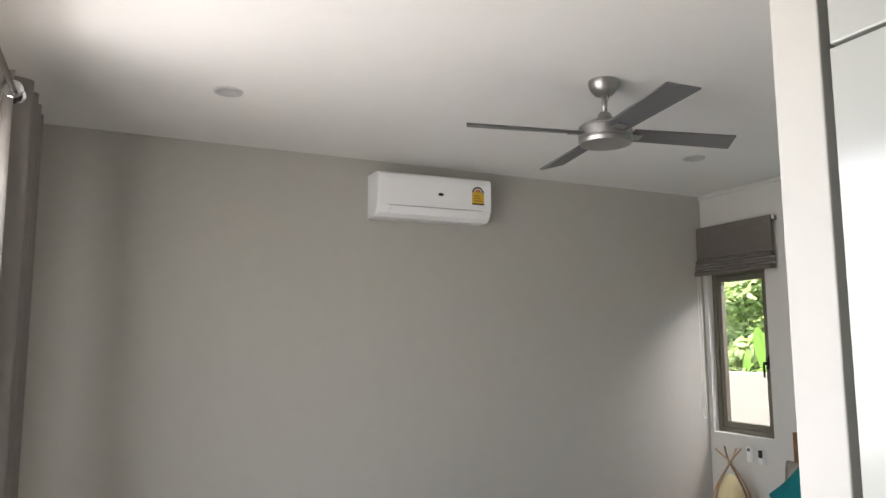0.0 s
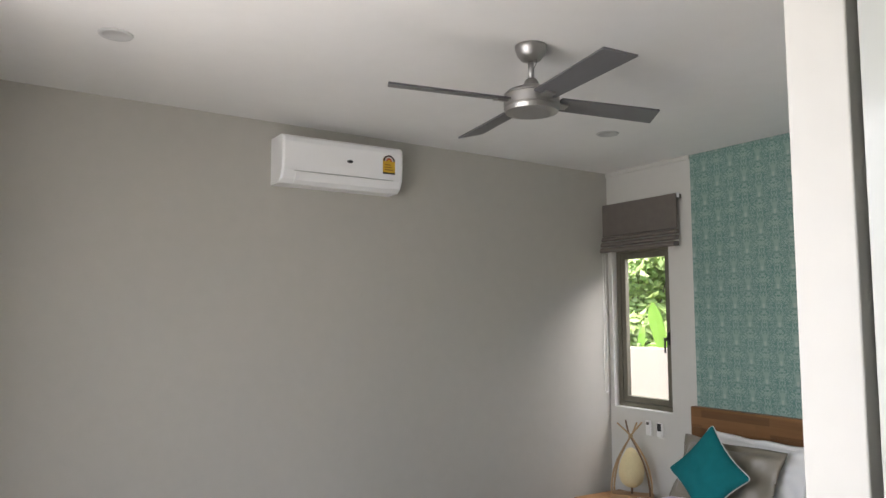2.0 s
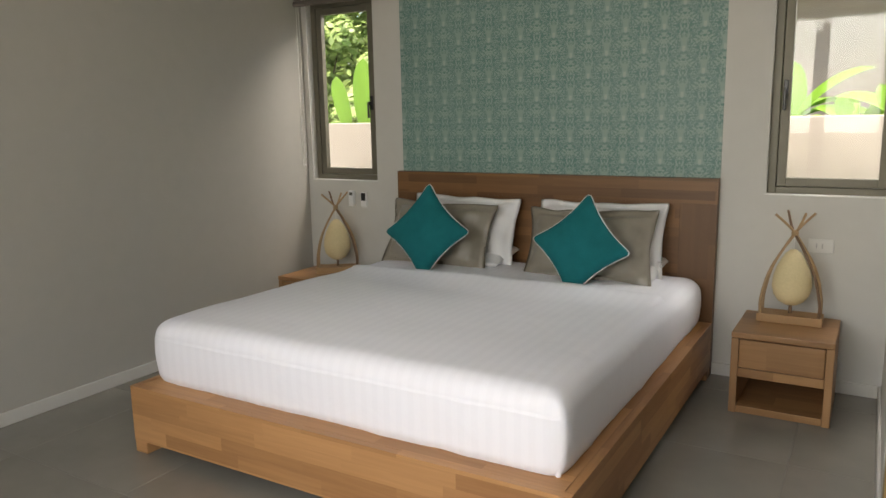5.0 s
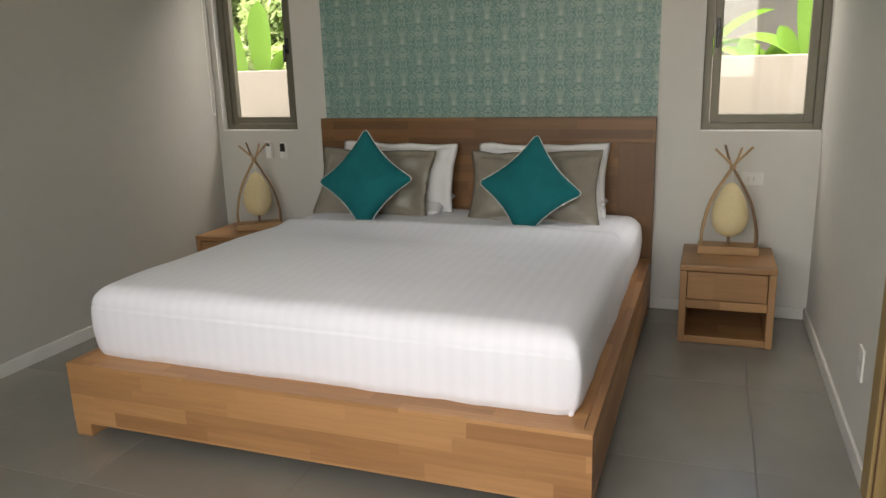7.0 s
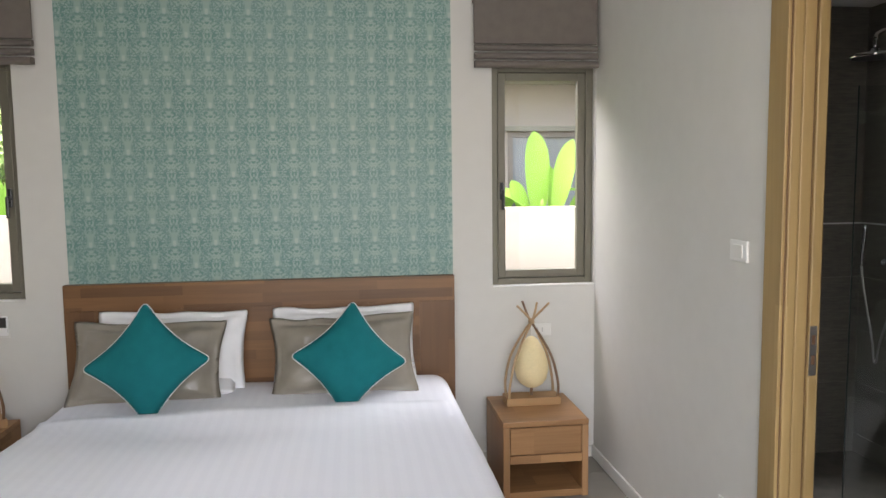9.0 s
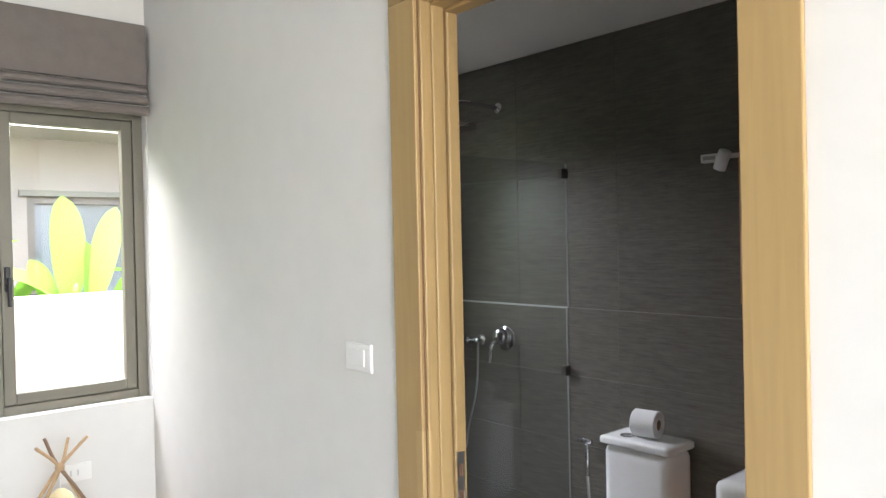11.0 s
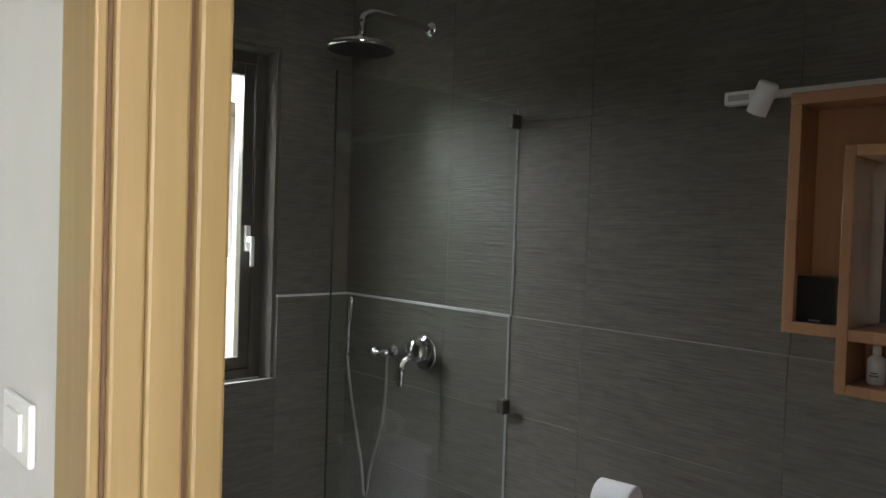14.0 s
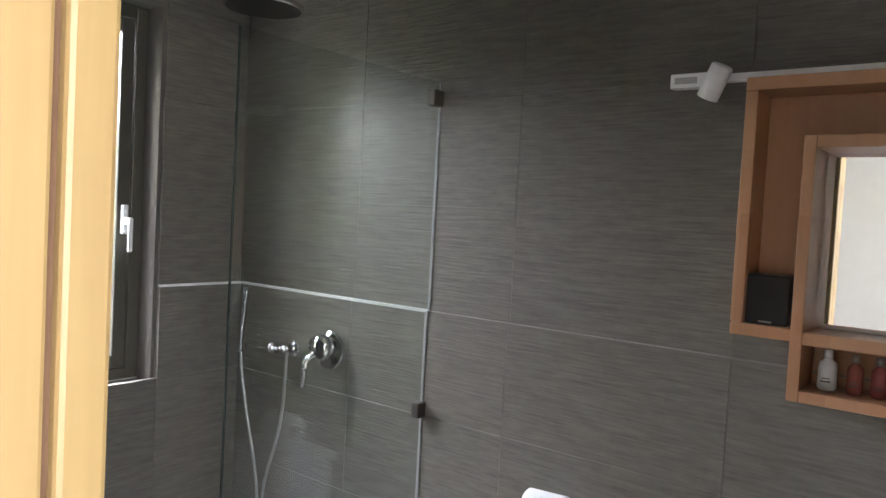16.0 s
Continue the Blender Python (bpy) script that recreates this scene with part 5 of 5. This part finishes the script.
vn = thing("vanity", pose(BX1 - 0.02, -2.30, 0), "white basin on a wooden wall counter", "washbasin")
part("counter", box(-0.46, -0.38, 0.70, 0, 0.38, 0.75, 0.003), M_CABW, vn)
part("basin", soft_block(-0.42, -0.24, 0.751, -0.04, 0.36, 0.85, 0.03, 12, 0.0), M_CERAMIC, vn, smooth=True)
part("drawer", box(-0.44, -0.37, 0.42, -0.001, 0.37, 0.699, 0.003), M_CABW, vn)

# ------------------------------------------------------------------ outdoors
tagged(part("ground", box(-60, -60, -0.35, 60, 80, -0.125), M_GROUND), "garden ground around the house", "ground", "", "structure")
tagged(part("terrace", box(-1, -9, -0.124, 7, SOUTH - 0.16, -0.02), M_PAVING), "pale paved terrace before the glass doors", "terrace", "", "structure")
gw = thing("garden_wall", pose(0, 1.25, -0.125), "low rendered garden planter wall behind the windows", "garden wall", kind="structure")
part("wall", box(-6, 0, 0, 9, 0.14, 1.50, 0.008), M_GARDENWALL, gw)
part("soil", box(-6, 0.141, 0, 9, 1.3, 1.42), M_SOIL, gw, "dark planting soil")


def leaf_blade(bm, base, direction, length, width, droop, n=8, across=None):
    """One long leaf with a midrib fold, bending down along its length."""
    d = Vector(direction).normalized()
    side = d.cross(Vector((0, 0, 1)))
    if across:
        side = Vector(across)
        side -= d * side.dot(d)
    elif side.length < 0.4:
        side = Vector((1, 0.3, 0))
    side.normalize()
    rows = []
    p = Vector(base)
    for i in range(n + 1):
        s = i / n
        wd = width * max(0.004, 1 - abs((s - 0.5) / 0.5) ** 2.4) ** 0.6 * (0.85 + 0.25 * s)
        lift = side.cross(d) * (0.18 * wd)
        rows.append((bm.verts.new(p - side * wd / 2 + lift), bm.verts.new(p), bm.verts.new(p + side * wd / 2 + lift)))
        d = (d + Vector((0, 0, -droop / n))).normalized()
        p = p + d * length / n
    for a, b in zip(rows, rows[1:]):
        bm.faces.new((a[0], a[1], b[1], b[0]))
        bm.faces.new((a[1], a[2], b[2], b[1]))


def banana(x, y, n, size, seed):
    rng = random.Random(seed)
    b = thing("banana_plant", pose(x, y, 1.295), "fresh green broad-leaved plant in the raised planter", "plant", "planter plants")
    part("stem", tube([(0, 0, 0), (0.01, 0.01, 0.3 * size)], 0.03, sides=8, taper=0.015), M_LEAF, b, smooth=True)
    for k in range(n):
        a = rng.uniform(0, 2 * pi)
        t = rng.uniform(0.05, 0.35) if k < 2 else rng.uniform(0.5, 1.3)
        bm = bmesh.new()
        leaf_blade(bm, (0.03 * cos(a), 0.03 * sin(a), rng.uniform(-0.02, 0.12) * size), (cos(a) * t, sin(a) * t, 1), rng.uniform(0.5, 0.8) * size, rng.uniform(0.2, 0.3) * size, rng.uniform(0.1, 0.3) if k < 2 else rng.uniform(0.6, 1.6), 10)
        part("leaf", bm, M_BANANA, b, smooth=True)


for k, (x, y, n, s) in enumerate(((-2.9, 1.8, 6, 0.8), (-2.3, 1.7, 5, 0.6), (-1.30, 1.70, 4, 0.34), (-0.3, 1.85, 5, 0.6), (0.45, 1.75, 4, 0.5), (2.45, 1.7, 7, 0.8), (2.95, 1.85, 7, 0.8), (4.35, 1.75, 6, 0.6))):
    banana(x, y, n, s, 11 + k)


def paddle_plant(x, y, blades):
    """A young banana plant with upright paddle leaves: foot offset, lean, length, width, droop of each."""
    b = thing("banana_plant", pose(x, y, 1.295), "young banana plant with upright paddle leaves in the raised planter", "plant", "planter plants")
    part("stem", tube([(0, 0, 0), (0.01, 0.01, 0.16)], 0.035, sides=8, taper=0.02), M_BANANA, b, smooth=True)
    for dx, lean, length, width, droop, turn in blades:
        bm = bmesh.new()
        leaf_blade(bm, (dx, 0, -0.02), (lean, -0.05, 1), length, width, droop, 14, (cos(turn), sin(turn), 0))
        part("leaf", bm, M_BANANA, b, smooth=True)


paddle_plant(3.72, 1.62, ((-0.03, -0.06, 0.67, 0.21, -0.06, 0.2), (0.10, 0.24, 0.62, 0.17, -0.1, -0.6), (0.05, 0.02, 0.40, 0.16, 0.25, 0.9), (-0.05, -0.75, 0.52, 0.15, 1.1, 0.9), (-0.12, -0.35, 0.32, 0.13, 0.3, 0.3), (0.2, 0.5, 0.42, 0.15, 0.7, 0.4)))
paddle_plant(3.34, 1.75, ((-0.02, -0.25, 0.24, 0.12, 0.5, 0.2), (0.05, 0.4, 0.28, 0.13, 0.8, 0.5), (0.0, -0.7, 0.3, 0.12, 1.0, 0.8)))
paddle_plant(-0.72, 1.6, ((0.06, 0.03, 0.68, 0.20, 0.02, 0.3), (-0.12, -0.2, 0.55, 0.17, 0.3, 0.1), (0.14, 0.35, 0.32, 0.11, 0.8, 0.7)))


def tree(x, y, height, spread, seed, leaves=2600):
    rng = random.Random(seed)
    t = thing("tree", pose(x, y, -0.125), "leafy green garden tree beyond the planter wall", "tree", "garden trees")
    part("trunk", tube([(0, 0, 0), (0.1, 0.05, height * 0.3), (0.05, 0.1, height * 0.75)], 0.16, sides=10, taper=0.05), M_BARK, t, smooth=True)
    bm = bmesh.new()
    clumps = []
    for k in range(9):
        a, r = rng.uniform(0, 2 * pi), rng.uniform(0.3, 0.9) * spread
        tip = Vector((r * cos(a), r * sin(a), height * rng.uniform(0.3, 0.95)))
        tube([(0.05, 0.05, tip.z * 0.55), (tip.x * 0.5, tip.y * 0.5, tip.z * 0.8), tip], 0.05, bm, 6, 0.012)
        clumps.append(tip)
    part("limbs", bm, M_BARK, t, smooth=True)
    for k in range(34):
        a, r = rng.uniform(0, 2 * pi), spread * rng.uniform(0.1, 1.0)
        clumps.append(Vector((r * cos(a), r * sin(a), height * rng.uniform(0.12, 1.0))))
    verts, faces = [], []
    for k in range(leaves):
        c = rng.choice(clumps)
        q = c + Vector((rng.gauss(0, 0.30), rng.gauss(0, 0.30), rng.gauss(0, 0.24))) * spread * 0.45
        s = rng.uniform(0.06, 0.12)
        e = Euler((rng.uniform(-1.0, 1.0), rng.uniform(-1.0, 1.0), rng.uniform(0, 6.3))).to_matrix()
        i = len(verts)
        for px, py, pz in ((0, -s, 0), (s * 0.5, 0, 0.02), (0, s, 0), (-s * 0.5, 0, 0.02)):
            verts.append(q + e @ Vector((px, py, pz)))
        faces.append((i, i + 1, i + 2, i + 3))
    me = bpy.data.meshes.new("crown")
    me.from_pydata(verts, [], faces)
    me.materials.append(M_LEAF)
    cr = new("crown", me)
    cr.parent = t


for k, (x, y, h, s) in enumerate(((-6.6, 5.2, 5.0, 2.2), (-4.4, 5.0, 4.6, 2.1), (-2.4, 5.6, 5.2, 2.1), (-0.6, 5.4, 4.8, 1.7), (-8.5, 7.0, 6.0, 2.6), (-5.4, 8.0, 6.5, 2.6), (-2.6, 8.4, 6.6, 2.6))):
    tree(x, y, h, s, 40 + k, 12000)


def shrub(x, y, height, spread, seed, leaves=5200):
    """A dense shrub: many stems and a ragged mass of small leaves facing out and up."""
    rng = random.Random(seed)
    t = thing("shrub", pose(x, y, -0.125), "dense light green garden shrub behind the planter wall", "shrub", "garden shrubs")
    bm = bmesh.new()
    lobes = []
    for k in range(16):
        a, q = rng.uniform(0, 2 * pi), rng.uniform(0.15, 1.0)
        tip = Vector((q * spread * cos(a), q * spread * sin(a), height * rng.uniform(0.3, 0.98) * (1.05 - 0.25 * q)))
        tube([(0.06 * cos(a), 0.06 * sin(a), 0), (tip.x * 0.4, tip.y * 0.4, tip.z * 0.5), tip], 0.028, bm, 6, 0.006)
        lobes.append((tip, rng.uniform(0.2, 0.38) * spread))
    part("stems", bm, M_BARK, t, smooth=True)
    verts, faces = [], []
    for k in range(leaves):
        tip, rad = rng.choice(lobes)
        d = Vector((rng.gauss(0, 1), rng.gauss(0, 1), rng.gauss(0.15, 0.9))).normalized()
        q = tip + d * rad * rng.uniform(0.7, 1.15)
        up = (d + Vector((0, -0.5, 0.9)) + Vector((rng.gauss(0, 0.5), rng.gauss(0, 0.5), rng.gauss(0, 0.3)))).normalized()
        side = up.cross(Vector((rng.uniform(-1, 1), rng.uniform(-1, 1), 0.3))).normalized()
        run = side.cross(up)
        s = rng.uniform(0.045, 0.085)
        i = len(verts)
        for c0, c1 in ((-s, 0), (-0.2 * s, 0.42 * s), (s, 0), (-0.2 * s, -0.42 * s)):
            verts.append(q + run * c0 + side * c1)
        faces.append((i, i + 1, i + 2, i + 3))
    me = bpy.data.meshes.new("crown")
    me.from_pydata(verts, [], faces)
    me.materials.append(M_LEAF)
    cr = new("crown", me)
    cr.parent = t


for k, (x, y, h, s) in enumerate(((-5.3, 3.7, 3.0, 0.9), (-4.2, 3.4, 2.7, 0.85), (-3.2, 3.6, 3.0, 0.9), (-2.2, 3.4, 2.75, 0.85), (-1.3, 3.7, 2.95, 0.8), (-0.5, 3.5, 2.6, 0.75))):
    shrub(x, y, h, s, 70 + k)

hs2 = thing("house", pose(1.9, 3.7, -0.125), "neighbouring cream rendered house with a deep eave", "house")
part("wall", slab("y", 0, 0.2, 0, 10, 0, 2.68, ((2.0, 3.1, 1.15, 2.2), (5.4, 6.8, 1.15, 2.2))), M_HOUSE, hs2)
part("wall", slab("x", -0.2, 0, 0.0, 6, 0, 2.68), M_HOUSE, hs2)
part("roof", box(-0.7, -0.65, 2.68, 11, 7, 3.0), M_SOFFIT, hs2, "flat eave with a grey soffit")
for xa, xb in ((2.0, 3.1), (5.4, 6.8)):
    wnd = part("window", box(xa + 0.06, 0.08, 1.21, xb - 0.06, 0.10, 2.14), M_DARKPANE, hs2, "dark window pane")
    bm = box(xa, 0.02, 1.15, xa + 0.06, 0.14, 2.2)
    box(xb - 0.06, 0.02, 1.15, xb, 0.14, 2.2, 0, bm)
    box(xa + 0.06, 0.02, 1.15, xb - 0.06, 0.14, 1.21, 0, bm)
    box(xa + 0.06, 0.02, 2.14, xb - 0.06, 0.14, 2.2, 0, bm)
    part("frame", bm, mat("brown_grey_frame", (0.14, 0.12, 0.095), 0.5), wnd)
    part("lintel", box(xa - 0.06, -0.04, 2.2, xb + 0.06, 0.0, 2.25), M_FRAME, wnd)

# ------------------------------------------------------------------ tiles, last
meshes = {}


def tile(parent, x0, y0, z0, x1, y1, z1, material, bevel):
    """A tile as an object of its own; alike tiles share one mesh."""
    size = (round(x1 - x0, 3), round(y1 - y0, 3), round(z1 - z0, 3), material.name)
    if size not in meshes:
        bm = box(-size[0] / 2, -size[1] / 2, -size[2] / 2, size[0] / 2, size[1] / 2, size[2] / 2, bevel, seg=1)
        me = bpy.data.meshes.new("tile")
        bm.to_mesh(me)
        bm.free()
        me.materials.append(material)
        meshes[size] = me
    ob = new("tile", meshes[size])
    ob.parent = parent
    ob.location = ((x0 + x1) / 2, (y0 + y1) / 2, (z0 + z1) / 2)


T, J = 0.73, 0.003
xs = [0.0] + [3.28 - T * k for k in range(4, -3, -1) if 0 < 3.28 - T * k < EAST] + [EAST]
ys = [0.0] + [-0.97 + T - T * k for k in range(0, 6) if SOUTH < -0.97 + T - T * k < 0] + [SOUTH]
xs = sorted(set(round(v, 3) for v in xs))
ys = sorted(set(round(v, 3) for v in ys))
for xa, xb in zip(xs, xs[1:]):
    for yc0, yc1 in zip(ys, ys[1:]):
        if xa >= W - 0.02 and yc0 > CLOSET:
            continue
        tile(floor, xa + J / 2, yc0 + J / 2, -0.0085, xb - J / 2, yc1 - J / 2, 0.0, M_FLOOR, 0.0015)

be = bpy.data.objects["bathroom_wall_east"]
bn = bpy.data.objects["bathroom_wall_north"]
RH, RW = 0.30, 0.57
LEDGE = 1.315
zs = [0.006, 0.115, 0.415, 0.715, 1.015, LEDGE, 1.615, 1.915, 2.215, BH]
ysb = [BY1 - RW * k for k in range(0, 5)] + [BY0]
for za, zb in zip(zs, zs[1:]):
    dep = 0.020 if zb <= LEDGE + 1e-6 else 0.009
    for y1, y0 in zip(ysb, ysb[1:]):
        tile(be, BX1 - dep, y0 + 0.0006, za + 0.0006, BX1 + 0.001, y1 - 0.0006, zb - 0.0006, M_SLATE, 0.0006)
    for xa, xb in ((BX0 + 0.012, BW[0] - 0.012), (BW[0] - 0.012, BW[1] + 0.012), (BW[1] + 0.012, BX1 - 0.02)):
        if xa == BW[0] - 0.012 and za >= 0.99 and zb < 2.3:
            continue
        zt = min(zb, BH)
        tile(bn, xa + 0.0006, BY1 - dep, za + 0.0006, xb - 0.0006, BY1 + 0.001, zt - 0.0006, M_SLATE, 0.0006)
# one ledge trim in two colours: lit up to the glass, shaded beyond
structure("tile_trim", box(BX1 - 0.0215, GY, LEDGE - 0.004, BX1 - 0.009, BY1 - 0.02, LEDGE + 0.004), M_LEDGE_LIT, "thin trim capping the lower tiles in the shower, coloured bright for window light", "trim")
structure("tile_trim_dull", box(BX1 - 0.0212, BY0, LEDGE - 0.0015, BX1 - 0.009, GY - 0.001, LEDGE + 0.0015), mat("shaded_tile_edge", (0.17, 0.16, 0.145), 0.5), "thin trim capping the lower tiles, coloured dark grey for less light", "trim")
structure("tile_trim_window", box(BW[1] + 0.012, BY1 - 0.0215, LEDGE - 0.004, BX1 - 0.022, BY1 - 0.009, LEDGE + 0.004), M_LEDGE_LIT, "thin metal trim beside the bathroom window, coloured bright for window light", "trim")
